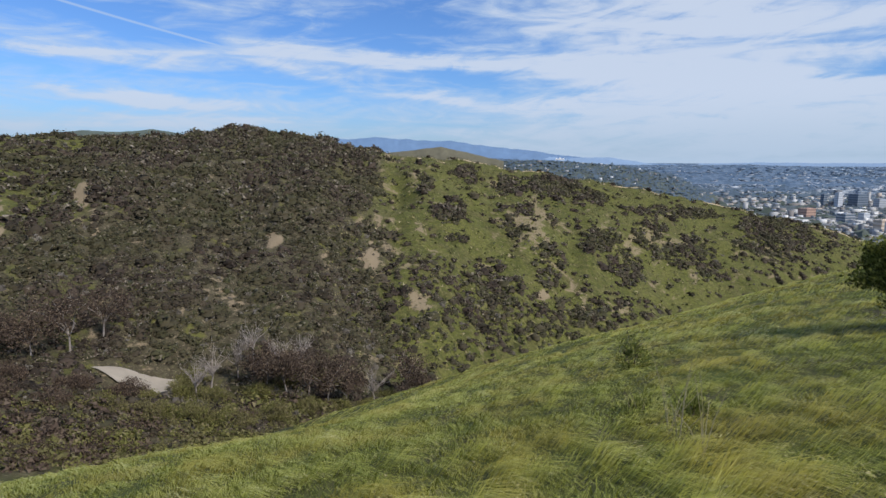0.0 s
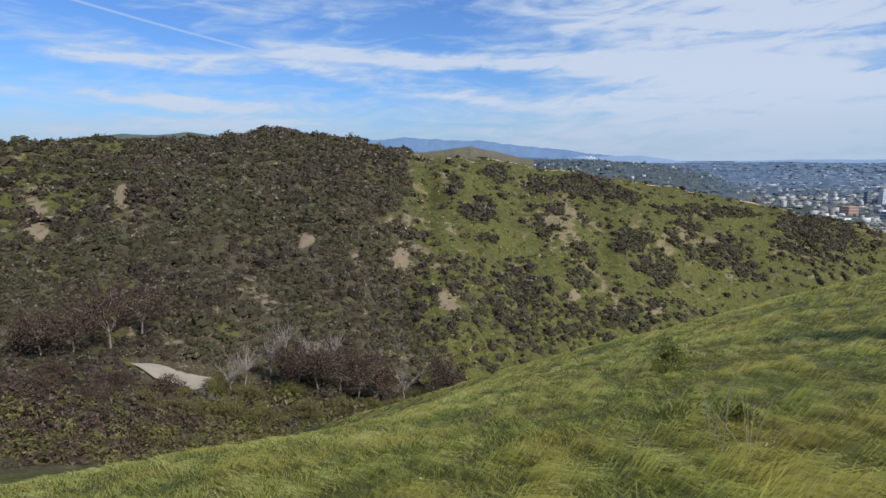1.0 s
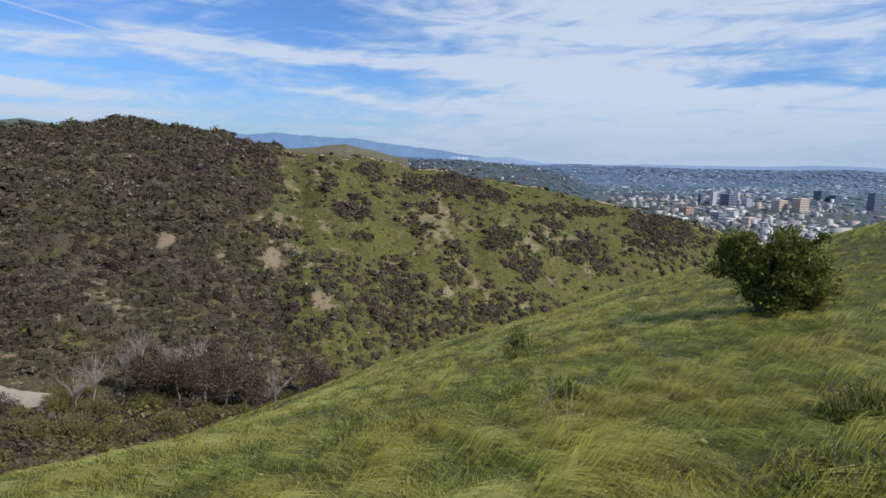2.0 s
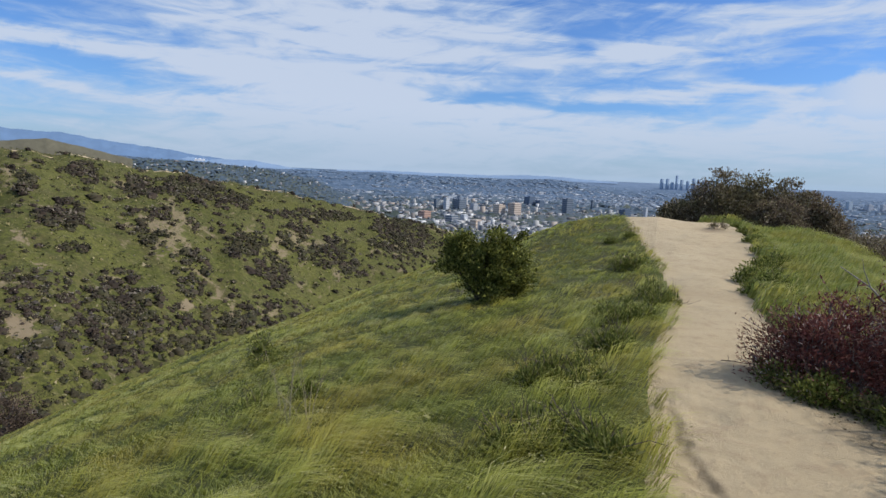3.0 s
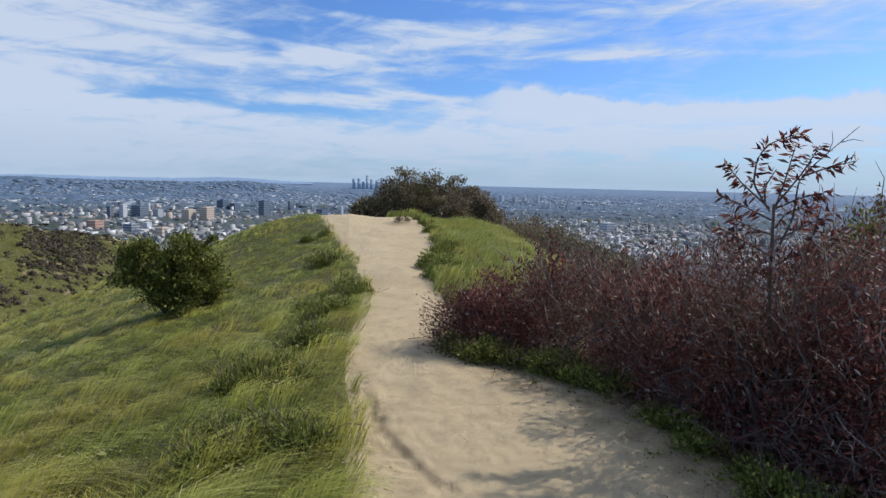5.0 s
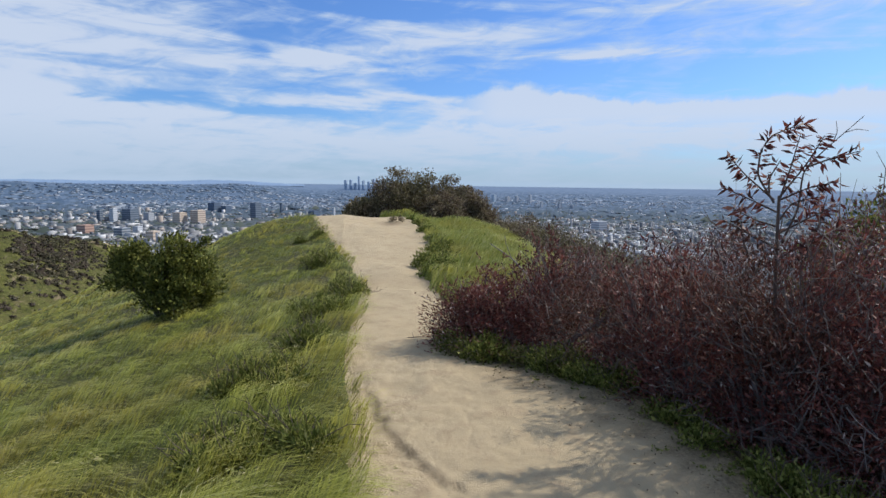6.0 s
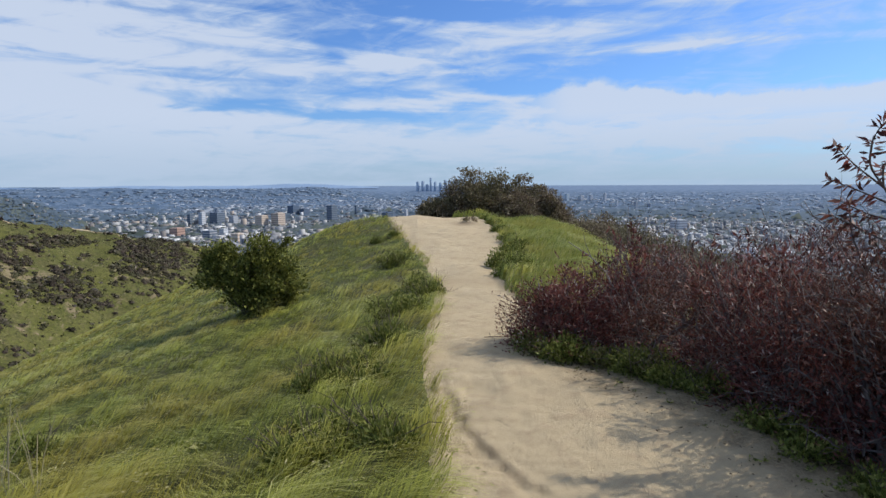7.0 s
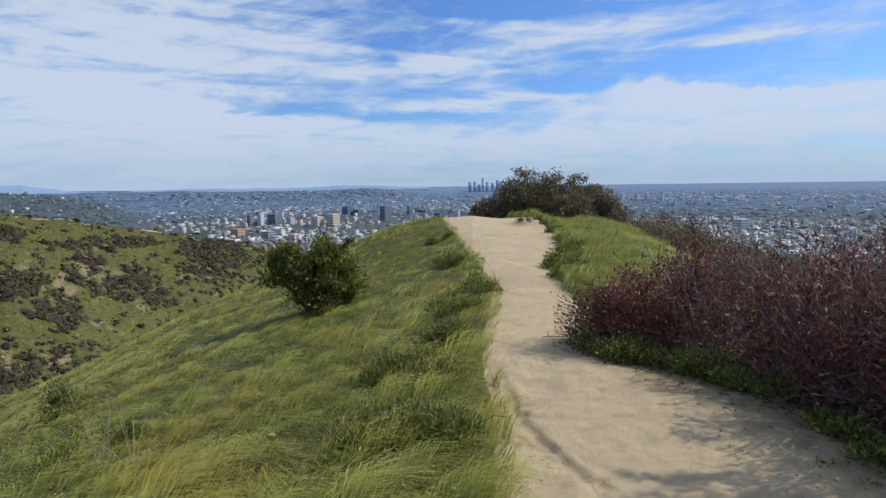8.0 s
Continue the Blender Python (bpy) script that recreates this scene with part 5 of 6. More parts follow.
def build_far_brush():
    rng = np.random.RandomState(51)
    n = 150000
    th = np.radians(np.where(rng.rand(n) < 0.58, rng.uniform(55, 104, n), rng.uniform(8, 55, n)))
    r = np.sqrt(rng.uniform(76 ** 2, 520 ** 2, n))
    x, y = -np.sin(th) * r, np.cos(th) * r
    _, _, _, brush = cover_at(x, y)
    _, s = opposite(x, y)
    a0 = np.degrees(th)
    road = (a0 > 79.2) & (a0 < 87) & (r > np.interp(a0, (79, 82, 86, 87.5), (92, 93, 98, 102))) & (r < 106)
    keep = (rng.rand(n) < brush * np.where(a0 > 55, 0.48 + 0.22 * smooth01(a0, 74, 84) * smooth01(0.6 - s, 0, 0.4), 0.52)) & (s > -0.35) & (s < 1.04) & ~road
    x, y, dense = x[keep], y[keep], a0[keep] > 58
    size = np.where(dense, 1.55, 1.45) * rng.lognormal(-0.12, 0.36, len(x)) * (0.62 + 0.38 * smooth01(r[keep], 95, 230))
    near = np.hypot(x, y) < 165
    for name, sel, cards, small, large, label in (("canyon_brush", near, 30, 0.09, 0.23, "dense dark brown chaparral low on the canyon side"), ("hillside_brush", ~near, 18, 0.15, 0.33, "dense brown and olive chaparral covering the far hillside")):
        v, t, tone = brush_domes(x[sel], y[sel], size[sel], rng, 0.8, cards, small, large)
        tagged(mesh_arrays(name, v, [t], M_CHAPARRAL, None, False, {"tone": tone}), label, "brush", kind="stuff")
    n = 34000
    tt = np.radians(rng.uniform(14, 66, n))
    rr_ = np.sqrt(rng.uniform(95 ** 2, 520 ** 2, n))
    xt, yt = -np.sin(tt) * rr_, np.cos(tt) * rr_
    _, st = opposite(xt, yt)
    ok = (st > 0) & (st < 1.02)
    v, t = brush_cloud(xt[ok], yt[ok], rng.lognormal(-0.60, 0.5, ok.sum()), rng, 4, 1.0)
    tagged(mesh_arrays("hillside_tufts", v, [t], M_TUFT), "olive grass tufts over the open far hillside", "grass", kind="stuff")
    sel = rng.rand(len(x)) < 0.09
    xs, ys = x[sel] + rng.normal(0, 2, sel.sum()), y[sel] + rng.normal(0, 2, sel.sum())
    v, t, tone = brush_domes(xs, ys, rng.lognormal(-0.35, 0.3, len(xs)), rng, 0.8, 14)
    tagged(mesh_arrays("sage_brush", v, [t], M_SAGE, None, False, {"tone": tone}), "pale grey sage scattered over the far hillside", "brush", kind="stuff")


def tree(at, height, spread, rng, leaf_mat, bark, label, group, cards=900, card=0.28, bare=False, name="canyon_tree"):
    thing = new(name)
    thing.location = at
    fork = np.array([rng.normal(0, 0.2), rng.normal(0, 0.2), height * 0.35])
    n = 16 if bare else 9
    tips = np.stack([rng.normal(0, spread * 0.55, n), rng.normal(0, spread * 0.55, n), height * rng.uniform(0.6, 1.0, n)], -1)
    lines = [(np.array([(0, 0, -0.3), fork * 0.5 + rng.normal(0, 0.1, 3), fork]), np.array([0.05, 0.042, 0.034]) * height * 0.45)]
    lines += fork_lines(rng, fork, tips, 0.011 * height, 4)
    v, q = tubes(lines, 5)
    mesh_arrays("trunk", v, [q], bark, thing, True)
    if bare:
        tl = []
        for pts, _ in lines[1:]:
            for _ in range(14):
                k = rng.randint(1, len(pts))
                tl.append((np.array([pts[k], pts[k] + rng.normal(0, 0.5, 3) + np.array([0, 0, 0.6])]), np.array([0.02, 0.008])))
        v, q = tubes(tl, 3)
        tagged(mesh_arrays("twig_mass", v, [q], bark, thing), kind="stuff")
    else:
        c = np.vstack([tips, tips * 0.8 + rng.normal(0, 0.5, tips.shape), tips + rng.normal(0, 0.8, tips.shape)])
        p = c[rng.randint(0, len(c), cards)] + rng.normal(0, spread * 0.20, (cards, 3))
        v, q = leaves(p, rng.normal(size=(cards, 3)) + unit(p) * 0.5, card * rng.uniform(0.6, 1.4, cards), card * 0.7, rng)
        tagged(mesh_arrays("crown", v, [q], leaf_mat, thing), kind="stuff")
    return tagged(thing, label, "tree", group)


def polar(a, r):
    x, y = -math.sin(radians(a)) * r, math.cos(radians(a)) * r
    return x, y, gz(x, y)


def build_canyon():
    rng = np.random.RandomState(61)
    for a, r, h, s in ((66, 92, 7, 3.4), (68, 95, 7.5, 3.2), (70.2, 93, 7, 3.2), (64.4, 94, 6, 2.8), (72, 97, 6.5, 3), (58.2, 100, 8, 4), (56.6, 97, 6, 3), (88.0, 108, 9, 5.0), (85.5, 112, 8, 4.2), (90.8, 106, 7, 4.0), (93, 104, 7, 4)):
        tree(polar(a, r), h, s, rng, M_CANOPY, M_PALE if rng.rand() < 0.85 else M_BARK, "canyon-bottom tree with a dry dark brown crown", "trees along the canyon floor", 2600, 0.30)
    for a, r, h in ((74.5, 100, 8), (77.0, 96, 7.5), (73.2, 104, 8), (70.8, 99, 7.5), (78.2, 92, 6), (61.5, 96, 6.5), (68.5, 101, 8)):
        tree(polar(a, r), h, 3.0, rng, M_SAGE, M_PALE, "leafless grey tree on the canyon floor", "bare trees along the canyon floor", bare=True, name="bare_tree")
    # the pale dirt road on the canyon floor
    f = np.linspace(0, 1, 60)
    az_line = 86.6 - 7.0 * f
    outer = 103.5 + 0.9 * np.sin(f * 5)
    inner = np.interp(f, (0, 0.12, 0.4, 0.75, 1), (103.3, 101.8, 99.5, 96.5, 96.0)) + 0.5 * np.sin(f * 17)
    r_line, wide = (outer + inner) / 2, (outer - inner) / 2
    rows = []
    for a, r, wd in zip(az_line, r_line, wide):
        row = []
        for o in np.linspace(-1, 1, 7):
            x, y, z = polar(a, r + o * wd)
            row.append((x, y, z))
        rows.append(row)
    v = np.array(rows)
    v[:, :, 2] = v[:, 3:4, 2] * 0.3 + v[:, :, 2] * 0.7 + 0.28
    k = np.arange(59)[:, None] * 7 + np.arange(6)[None]
    q = np.stack([k, k + 1, k + 8, k + 7], -1).reshape(-1, 4)[:, ::-1]
    ob = mesh_arrays("canyon_road", v.reshape(-1, 3), [q], M_ROAD, None, True)
    tagged(ob, "pale dusty dirt road on the canyon floor", "road", kind="structure")
    # pale footpath along the opposite ridge
    azs = np.linspace(64, 18, 240)
    rr = np.interp(azs, (5, 15, 25, 35, 45, 60, 75, 95, 120, 180), (560, 490, 430, 385, 345, 312, 300, 285, 260, 240))
    v = []
    for a, r in zip(azs, rr):
        off = -5.0 + 3.0 * math.sin(a * 0.9) + 1.5 * math.sin(a * 2.3)
        for o in (-0.6, 0, 0.6):
            x, y, z = polar(a, r + off + o)
            v.append((x, y, z + 0.12 + 0.15 * (o > 0)))
    k = np.arange(239)[:, None] * 3 + np.arange(2)[None]
    q = np.stack([k, k + 1, k + 4, k + 3], -1)[wave_noise(azs[:-1] * 0.9, azs[:-1] * 0 + 6, 3) > -0.02].reshape(-1, 4)
    ob = mesh_arrays("ridge_path", np.array(v), [q], M_TRAIL, None, True)
    tagged(ob, "pale dirt footpath along the opposite ridge", "path", kind="structure")
    # thicket where the slope meets the floor
    spots = [(a, r, w_) for a, r, w_ in ((79, 66, 3.2), (75.5, 64, 3.0), (82, 68, 2.6), (71.5, 68, 2.6), (86, 70, 2.8), (68, 72, 2.4), (90, 72, 2.8), (65, 75, 2.2), (94, 74, 2.8), (77, 76, 2.6), (73, 78, 2.4), (84, 79, 2.4), (62, 78, 2.0), (88, 82, 2.6), (92.5, 84, 2.6), (97, 78, 2.8), (70, 84, 2.2), (66.5, 86, 2.2), (60, 84, 2.2), (57.5, 82, 2.0), (54.5, 92, 2.4), (79.2, 98, 2.4), (79.8, 93, 2.0), (78.4, 102, 2.6), (82.5, 91, 1.5), (85.0, 93, 1.7), (87.6, 98, 2.0))]
    for a, r, w_ in spots:
        r = r if r > 90 else r + 15
        x, y, z = polar(a, r)
        dry = (a > 82 and rng.rand() < 0.7) or a < 55
        shrub("canyon_shrub", (x, y, z - 0.2), (w_ * 1.25, w_ * 1.1, w_ * 0.95), rng, M_CANOPY if a > 81 and dry else (M_BROWN if dry else M_OLIVE), M_TWIG, 130, 30, 0.36, (0.24, 0.5), 120, 0.1, 9,
              "dry brown shrub at the foot of the canyon slope" if dry else "olive-green shrub at the foot of the canyon slope", "shrub", "thicket at the canyon foot", twig_len=1.0, bumps=0.4)
    x, y, r = scatter_polar(1300, 66, 92, 50, 108, 0.5, rng)
    keep = ~((np.degrees(np.arctan2(-x, y)) > 77) & (np.degrees(np.arctan2(-x, y)) < 88) & (r > 86))
    x, y = x[keep], y[keep]
    xe, ye, _ = scatter_polar(450, 62, 90, 83, 104, 0.5, rng)
    x, y = np.concatenate([x, xe]), np.concatenate([y, ye])
    az = np.degrees(np.arctan2(-x, y))
    green = rng.rand(len(x)) < np.interp(az, (54, 60, 79, 84, 96), (0.4, 0.8, 0.8, 0.5, 0.4))
    for name, sel, mat_, label in (("dry_thicket", ~green, M_CANOPY, "dry brown undergrowth at the foot of the slope"), ("green_thicket", green, M_OLIVE, "olive-green undergrowth at the foot of the slope")):
        v, t = brush_cloud(x[sel], y[sel], rng.lognormal(0.05, 0.35, sel.sum()), rng, 85, 0.9, 0.07, 0.17)
        tagged(mesh_arrays(name, v, [t], mat_), label, "brush", kind="stuff")


build_far_brush()
build_canyon()

# ---- the city on the plain ----


def on_plain(a, far):
    """Place on the plain at an azimuth and a real distance, and the scale there."""
    d = drawn_distance(np.asarray(far, float))
    a = np.radians(a)
    x, y = -np.sin(a) * d, np.cos(a) * d
    return x, y, np.where(d > 2600, land(x, y), plain_height(d)), d / far


def boxes(x, y, z, sx, sy, h, turn):
    n = len(x)
    cx = np.array([-1, 1, 1, -1, -1, 1, 1, -1]) * 0.5
    cyy = np.array([-1, -1, 1, 1, -1, -1, 1, 1]) * 0.5
    cz = np.array([0, 0, 0, 0, 1, 1, 1, 1.0])
    px, py = sx[:, None] * cx, sy[:, None] * cyy
    co_, si_ = np.cos(turn)[:, None], np.sin(turn)[:, None]
    v = np.stack([x[:, None] + px * co_ - py * si_, y[:, None] + px * si_ + py * co_, z[:, None] + h[:, None] * cz], -1).reshape(-1, 3)
    f = np.array([[0, 1, 5, 4], [1, 2, 6, 5], [2, 3, 7, 6], [3, 0, 4, 7], [4, 5, 6, 7]])
    return v, (np.arange(n)[:, None, None] * 8 + f[None]).reshape(-1, 4)


def tree_blobs(x, y, z, s, rng, squash=1.0):
    """Far trees as uneven little crowns."""
    n = len(x)
    d = np.array([(1, 0, 0.5), (0.3, 0.95, 0.4), (-0.8, 0.6, 0.5), (-0.8, -0.6, 0.45), (0.3, -0.95, 0.5), (0.1, 0, 1.25)])
    v = np.stack([x, y, z], -1)[:, None] + d[None] * s[:, None, None] * (1 + 0.35 * rng.normal(size=(n, 6, 1))) * np.stack([np.ones(n), np.ones(n), squash * np.ones(n)], -1)[:, None]
    f = np.array([[0, 1, 5], [1, 2, 5], [2, 3, 5], [3, 4, 5], [4, 0, 5]])
    return v.reshape(-1, 3), (np.arange(n)[:, None, None] * 6 + f[None]).reshape(-1, 3)


def build_city():
    rng = np.random.RandomState(71)

    def place(n, e0, e1):
        a = rng.uniform(-58, 50, n)
        e = rng.uniform(e0, e1, n)
        far = -(PLAIN - EYE) / np.tan(np.radians(e))
        coast = np.clip((-8 - a) / 8, 0, 1)  # towards the coast: belts of trees between the built-up strips
        belt = np.interp(e, (0.2, 0.7, 1.2, 1.6, 2.0, 2.5, 3.1, 3.6, 6), (0.35, 0.75, 0.85, 0.35, 0.12, 0.10, 0.3, 0.9, 1.0))
        built = np.clip(0.48 + 0.95 * wave_noise(a * 0.30, np.log(far) * 9, 4), 0.04, 1)
        built = built * (1 - coast) + np.clip(belt + 0.3 * belt * wave_noise(a * 0.2, e * 5 + 7, 3), 0.02, 1) * coast
        built = np.where(a > 27, built * 0.5, built)
        return a, e, far, built

    # the farther the blocks, the more haze their material has in its colour
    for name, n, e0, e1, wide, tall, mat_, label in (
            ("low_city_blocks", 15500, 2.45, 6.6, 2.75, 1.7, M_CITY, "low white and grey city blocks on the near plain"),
            ("far_hazed_blocks", 11000, 1.25, 2.55, 3.25, 1.4, M_FARCITY, "pale city blocks across the plain, tinted blue for haze"),
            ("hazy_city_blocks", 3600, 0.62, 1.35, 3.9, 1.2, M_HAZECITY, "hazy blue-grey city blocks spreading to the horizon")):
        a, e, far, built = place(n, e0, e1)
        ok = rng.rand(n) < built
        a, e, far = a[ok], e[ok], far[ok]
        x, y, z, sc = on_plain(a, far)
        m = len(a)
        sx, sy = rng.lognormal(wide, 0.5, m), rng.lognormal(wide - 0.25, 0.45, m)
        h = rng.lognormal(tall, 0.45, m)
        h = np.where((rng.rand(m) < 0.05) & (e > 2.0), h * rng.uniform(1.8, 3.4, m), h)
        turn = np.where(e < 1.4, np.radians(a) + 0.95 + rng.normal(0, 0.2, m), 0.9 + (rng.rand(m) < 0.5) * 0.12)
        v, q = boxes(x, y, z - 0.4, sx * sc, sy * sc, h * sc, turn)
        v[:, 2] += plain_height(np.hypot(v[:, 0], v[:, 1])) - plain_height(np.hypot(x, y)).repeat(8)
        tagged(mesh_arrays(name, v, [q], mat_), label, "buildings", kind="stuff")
    # far trees take the copy with haze in its colour
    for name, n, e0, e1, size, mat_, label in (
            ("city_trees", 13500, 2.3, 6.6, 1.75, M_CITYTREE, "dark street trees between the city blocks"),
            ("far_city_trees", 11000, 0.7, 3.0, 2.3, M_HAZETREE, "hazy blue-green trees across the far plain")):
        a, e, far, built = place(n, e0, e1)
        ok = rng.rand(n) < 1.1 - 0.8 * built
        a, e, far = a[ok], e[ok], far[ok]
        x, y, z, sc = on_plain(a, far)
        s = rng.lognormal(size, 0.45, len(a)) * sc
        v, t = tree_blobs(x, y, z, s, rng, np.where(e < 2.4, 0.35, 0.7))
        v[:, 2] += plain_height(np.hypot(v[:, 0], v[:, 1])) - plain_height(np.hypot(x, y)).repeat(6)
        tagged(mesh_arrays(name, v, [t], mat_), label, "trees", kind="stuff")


M_GLASS = {}


def tower(a, e0, e1, wide, colour, band, label, name="office_tower", group="towers on the plain", depth=0.8, floors=None):
    """A tower by its azimuth, base and top elevation and angular width: body, roof box and rows of windows."""
    far = -(PLAIN - EYE) / math.tan(radians(-e0))
    x, y, z, sc = (float(v) for v in on_plain(a, far))
    d = math.hypot(x, y)
    h = d * (math.tan(radians(e1)) - math.tan(radians(e0)))
    wd = 1.56 * d * math.tan(radians(wide / 2))
    dp = wd * depth
    thing = new(name)
    thing.matrix_world = pose(x, y, z, 0, 0, a + 50)
    for key, col, rough in ((colour, colour, 0.7), (band, band, 0.25)):
        if key not in M_GLASS:
            M_GLASS[key] = plain_material("tower_wall" if rough > 0.5 else "tower_glazing", col, rough, 0.1, 0.05)

    def box(bm, cx, cy, cz, sx, sy, sz):
        m = Matrix.Translation((cx, cy, cz)) @ Matrix.Diagonal((sx, sy, sz, 1))
        bmesh.ops.create_cube(bm, size=1, matrix=m)

    bm = bmesh.new()
    box(bm, 0, 0, h / 2, wd, dp, h)
    wall = part("wall", bm, M_GLASS[colour], thing)
    bm = bmesh.new()
    box(bm, wd * 0.1, 0, h + 0.02 * h, wd * 0.5, dp * 0.5, 0.05 * h)
    part("roof_box", bm, M_GLASS[colour], thing)
    n = floors or max(3, int(h / sc / 9))
    for k in range(n):
        bm = bmesh.new()
        box(bm, 0, 0, h * (k + 0.55) / n, wd * 1.01, dp * 1.01, h * 0.5 / n)
        part("window_band", bm, M_GLASS[band], wall)
    tagged(thing, label, "building", group)


def build_towers():
    dark, navy, white, cream, grey, pink = (0.15, 0.18, 0.225), (0.09, 0.13, 0.20), (0.50, 0.51, 0.53), (0.55, 0.45, 0.36), (0.32, 0.33, 0.35), (0.42, 0.27, 0.21)
    glass, pale = (0.10, 0.13, 0.165), (0.40, 0.42, 0.45)
    D, W, C, G = "dark glass office tower on the plain", "white slab building on the plain", "cream concrete block with rows of windows", "grey office block on the plain"
    for row in ((8.5, -3.3, -1.87, 1.0, dark, glass, D), (3.15, -3.45, -2.61, 1.1, navy, glass, D), (6.15, -2.8, -1.9, 0.34, dark, glass, D), (5.75, -2.8, -2.3, 0.28, white, pale, W),
                (1.3, -3.3, -2.3, 0.34, white, pale, W), (-24.4, -4.1, -3.2, 1.5, white, grey, W), (-17.8, -1.62, -0.78, 0.32, white, pale, W), (-18.9, -2.0, -1.45, 0.3, white, pale, W), (-20.6, -2.05, -1.6, 0.35, grey, pale, G),
                (20.2, -3.45, -2.35, 0.62, white, pale, W), (18.9, -3.35, -2.4, 1.35, dark, glass, D), (17.5, -3.45, -2.75, 0.85, grey, pale, G), (21.2, -3.4, -2.5, 0.5, dark, glass, D),
                (15.0, -3.7, -2.75, 1.2, cream, (0.42, 0.35, 0.29), C), (13.5, -3.7, -2.55, 1.3, cream, (0.36, 0.29, 0.24), C), (12.1, -2.7, -1.85, 1.1, navy, glass, D), (11.1, -2.7, -2.15, 0.9, navy, glass, D),
                (17.2, -5.3, -4.35, 1.15, cream, (0.42, 0.33, 0.26), C), (19.6, -4.7, -4.0, 1.3, grey, glass, G), (18.4, -4.6, -3.9, 0.8, white, pale, W), (16.1, -5.2, -4.7, 0.7, white, glass, W), (22.3, -4.4, -3.7, 1.3, pink, (0.30, 0.20, 0.16), "low brick-pink block on the plain"),
                (-14.3, -1.5, -0.85, 0.5, (0.46, 0.52, 0.57), (0.36, 0.43, 0.49), "blue-green glass block far out on the plain"), (-15.6, -1.45, -1.0, 0.6, white, pale, W), (-16.5, -1.45, -0.95, 0.4, white, pale, W)):
        tower(*row)
    # haze put into the skyline's wall and window colours
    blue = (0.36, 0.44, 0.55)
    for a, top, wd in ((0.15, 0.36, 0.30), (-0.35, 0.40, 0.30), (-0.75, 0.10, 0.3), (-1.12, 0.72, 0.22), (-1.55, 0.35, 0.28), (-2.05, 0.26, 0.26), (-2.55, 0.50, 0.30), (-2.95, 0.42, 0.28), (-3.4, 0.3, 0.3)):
        tower(a, -0.52, top, wd, blue, (0.30, 0.38, 0.48), "distant skyscraper in the downtown cluster, tinted blue for haze", "skyscraper", "downtown skyline", floors=8)


def far_range(name, prof_a, prof_e, d, depth, mat_, label, rough, seed):
    """A far range: a ridge with folded flanks, at a distance d."""
    azs = np.arange(prof_a[0], prof_a[-1], 0.12)
    f = np.linspace(0, 1, 14)
    A, F = np.meshgrid(azs, f, indexing="ij")
    top = np.interp(azs, prof_a, prof_e) + rough * wave_noise(azs * 1.3 + seed, azs * 0, 5)
    r = d - depth * (1 - F) + 0.05 * depth * wave_noise(A * 0.5, F * 2 + seed, 2) * (1 - F)
    foot = plain_height(np.full_like(A, d)) - 12
    crest = EYE + d * np.tan(np.radians(top))[:, None]
    z = foot + (crest - foot) * np.clip(F ** 0.8 - 0.10 * np.abs(wave_noise(A * 0.55 + 1.2 * F + seed, F * 2, 3)) * (1 - F) * F * 4, 0, 1)
    x, y = -np.sin(np.radians(A)) * r, np.cos(np.radians(A)) * r
    na, nf = A.shape
    i, j = np.meshgrid(np.arange(na - 1), np.arange(nf - 1), indexing="ij")
    q = np.stack([i * nf + j, i * nf + j + 1, (i + 1) * nf + j + 1, (i + 1) * nf + j], -1).reshape(-1, 4)[:, ::-1]
    ob = mesh_arrays(name, np.stack([x, y, z], -1).reshape(-1, 3), [q], mat_, None, True)
    tagged(ob, label, "mountains", kind="structure")


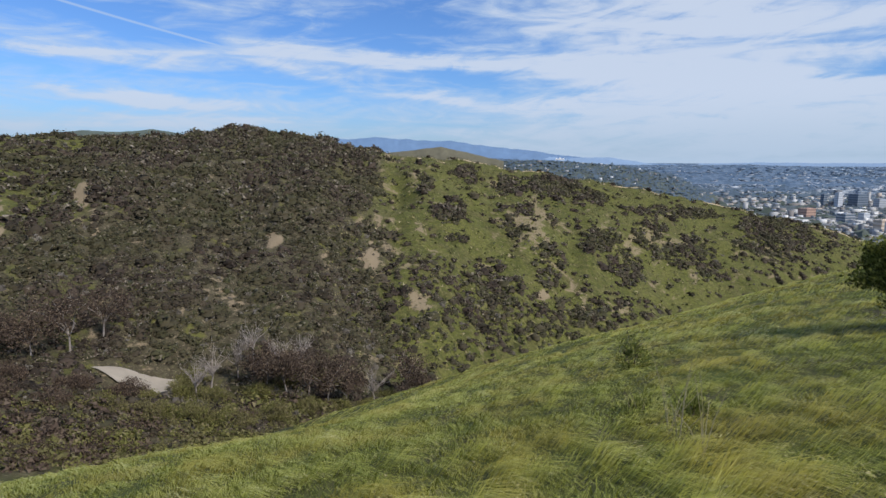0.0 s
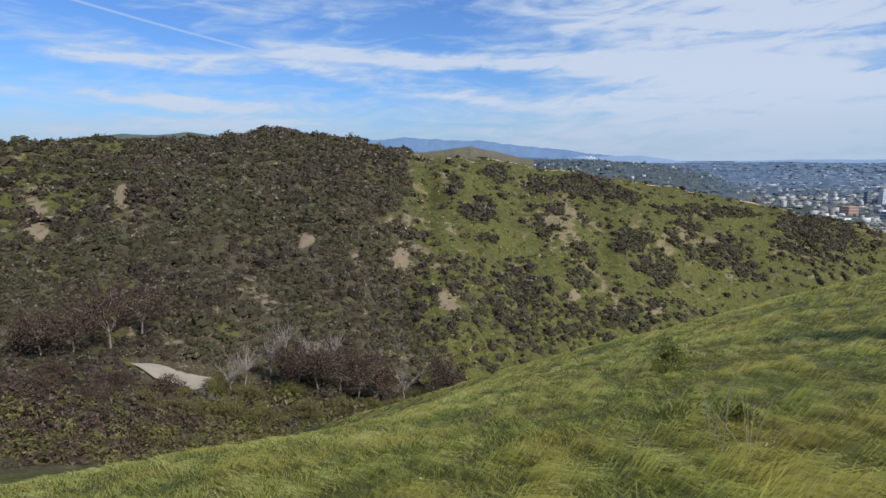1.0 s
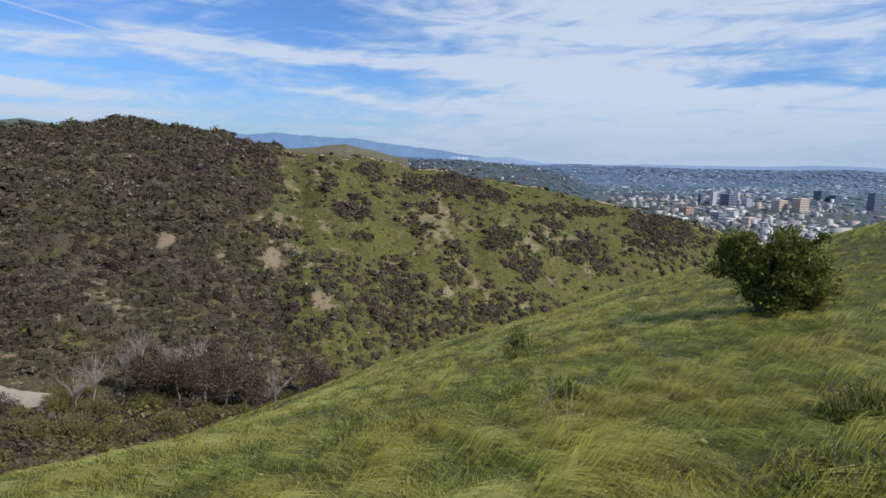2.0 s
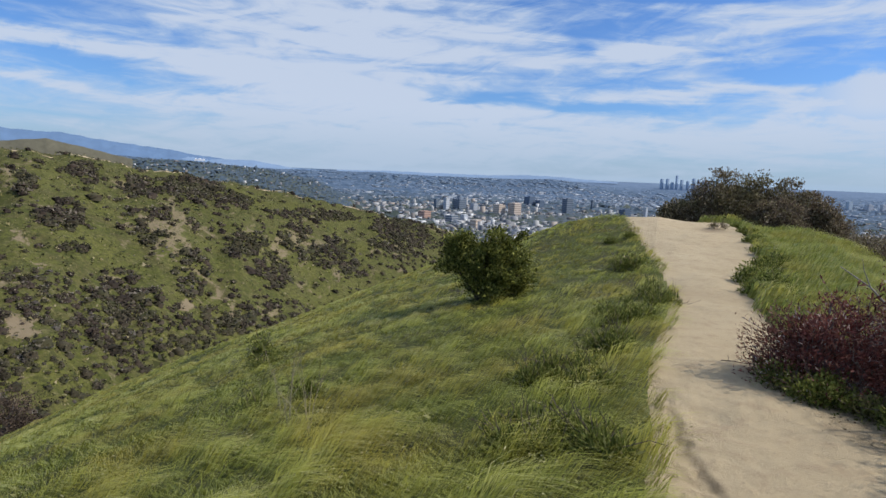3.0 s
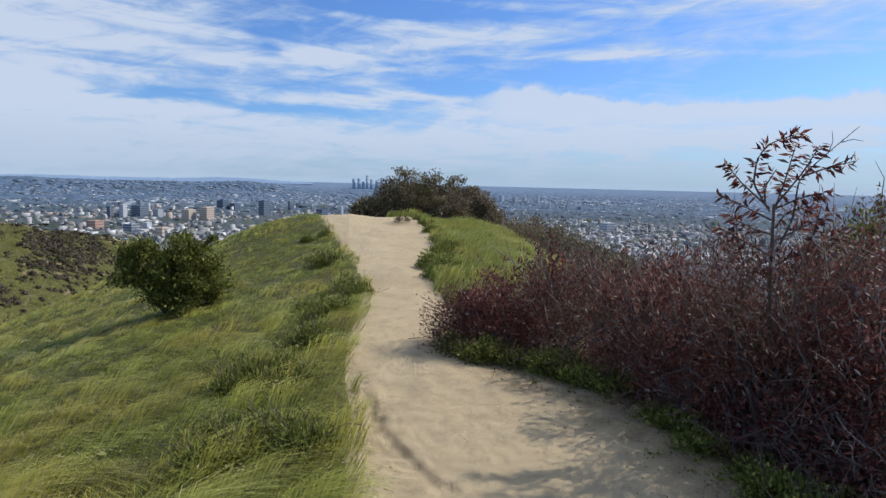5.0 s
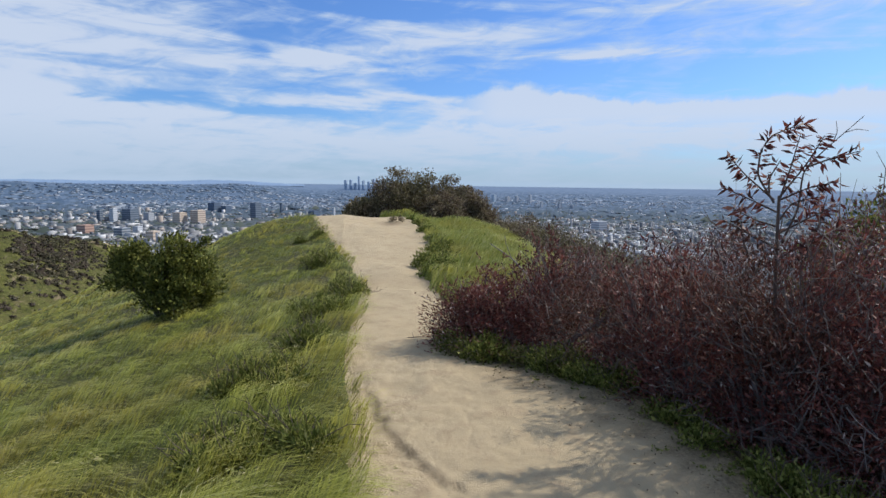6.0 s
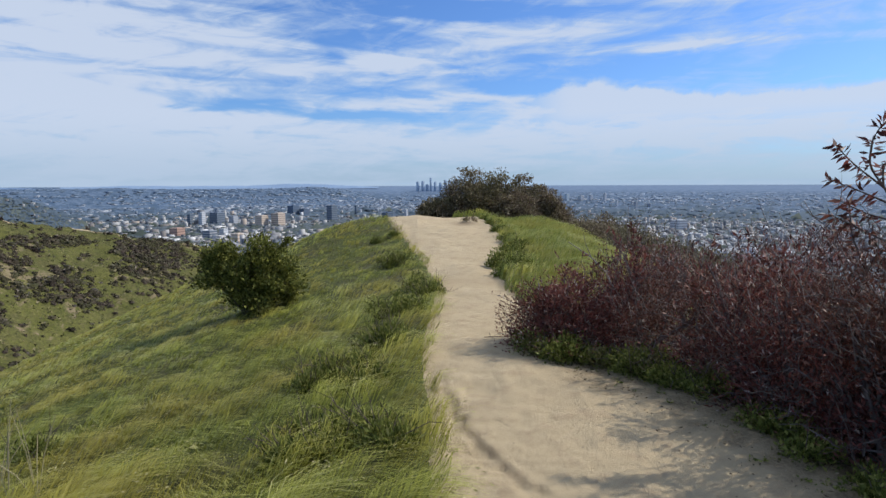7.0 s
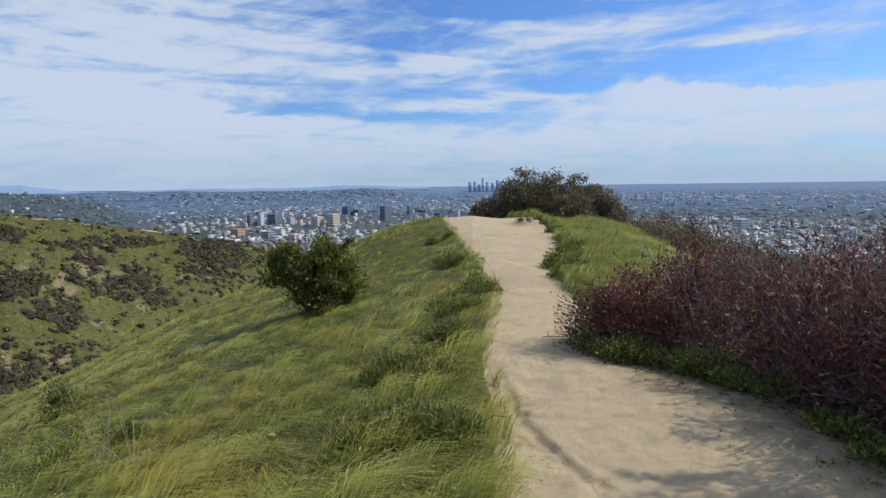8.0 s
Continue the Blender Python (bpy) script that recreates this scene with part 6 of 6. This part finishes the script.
def build_distance():
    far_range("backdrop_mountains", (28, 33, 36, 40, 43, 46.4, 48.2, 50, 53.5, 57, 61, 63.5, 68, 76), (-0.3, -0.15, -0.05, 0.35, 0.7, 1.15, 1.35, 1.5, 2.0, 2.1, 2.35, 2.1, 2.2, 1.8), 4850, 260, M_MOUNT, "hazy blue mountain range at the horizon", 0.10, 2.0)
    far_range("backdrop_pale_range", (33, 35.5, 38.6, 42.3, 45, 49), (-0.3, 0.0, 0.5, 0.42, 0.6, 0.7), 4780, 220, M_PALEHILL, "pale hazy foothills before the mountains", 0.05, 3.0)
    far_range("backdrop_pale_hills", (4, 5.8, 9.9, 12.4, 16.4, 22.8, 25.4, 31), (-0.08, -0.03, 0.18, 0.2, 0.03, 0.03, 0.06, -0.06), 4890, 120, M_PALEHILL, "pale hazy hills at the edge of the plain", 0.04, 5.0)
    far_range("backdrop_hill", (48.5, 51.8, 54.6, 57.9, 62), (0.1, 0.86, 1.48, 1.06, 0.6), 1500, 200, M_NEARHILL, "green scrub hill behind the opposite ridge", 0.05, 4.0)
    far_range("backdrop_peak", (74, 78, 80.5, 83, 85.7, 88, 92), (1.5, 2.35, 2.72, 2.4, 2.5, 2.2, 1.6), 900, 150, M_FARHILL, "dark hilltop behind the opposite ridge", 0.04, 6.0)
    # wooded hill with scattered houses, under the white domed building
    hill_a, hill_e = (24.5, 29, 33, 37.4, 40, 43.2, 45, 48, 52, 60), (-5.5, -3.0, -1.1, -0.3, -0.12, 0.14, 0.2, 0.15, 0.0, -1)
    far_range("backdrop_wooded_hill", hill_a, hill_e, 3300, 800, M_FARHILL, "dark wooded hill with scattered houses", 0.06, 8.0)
    rng = np.random.RandomState(81)
    n = 4200
    a, f = rng.uniform(29.5, 52, n), rng.uniform(0, 1, n) ** 0.8
    r = 3300 - 800 * (1 - f)
    foot = plain_height(np.full(n, 3300.0)) - 12
    z = foot + (EYE + 3300 * np.tan(np.radians(np.interp(a, hill_a, hill_e))) - foot) * f ** 0.8
    x, y = -np.sin(np.radians(a)) * r, np.cos(np.radians(a)) * r
    house = rng.rand(n) < 0.03
    v, q = boxes(x[house], y[house], z[house] - 2, rng.lognormal(2.4, 0.3, house.sum()), rng.lognormal(2.4, 0.3, house.sum()), rng.uniform(7, 12, house.sum()), np.radians(a[house]))
    tagged(mesh_arrays("hillside_houses", v, [q], M_CITY), "pale houses scattered over the wooded hill", "houses", kind="stuff")
    v, t = tree_blobs(x[~house], y[~house], z[~house] - 1, rng.lognormal(1.65, 0.35, (~house).sum()), rng)
    tagged(mesh_arrays("hillside_trees", v, [t], M_HAZETREE), "dark trees covering the far wooded hill", "trees", kind="stuff")
    # white domed building on the wooded hill
    thing = new("observatory")
    d = 3255.0
    a = 43.15
    x, y = -math.sin(radians(a)) * d, math.cos(radians(a)) * d
    thing.matrix_world = pose(x, y, EYE + d * math.tan(radians(0.21)), 0, 0, a)
    wht = plain_material("white_stucco", (0.80, 0.80, 0.80), 0.7, 0.05, 0.1)
    for nm, sx, sy, sz, ox in (("main_hall", 30, 12, 9, 0), ("wing", 12, 10, 7, -19), ("wing", 12, 10, 7, 19)):
        bm = bmesh.new()
        bmesh.ops.create_cube(bm, size=1, matrix=Matrix.Translation((ox, 0, sz / 2)) @ Matrix.Diagonal((sx, sy, sz, 1)))
        part(nm, bm, wht, thing)
    for ox, rad in ((0, 6), (-19, 4), (19, 4)):
        bm = bmesh.new()
        bmesh.ops.create_uvsphere(bm, u_segments=12, v_segments=8, radius=rad, matrix=Matrix.Translation((ox, 0, 8)))
        part("dome", bm, wht, thing)
    tagged(thing, "small white domed building on a wooded hilltop", "building")


build_city()
build_towers()
build_distance()
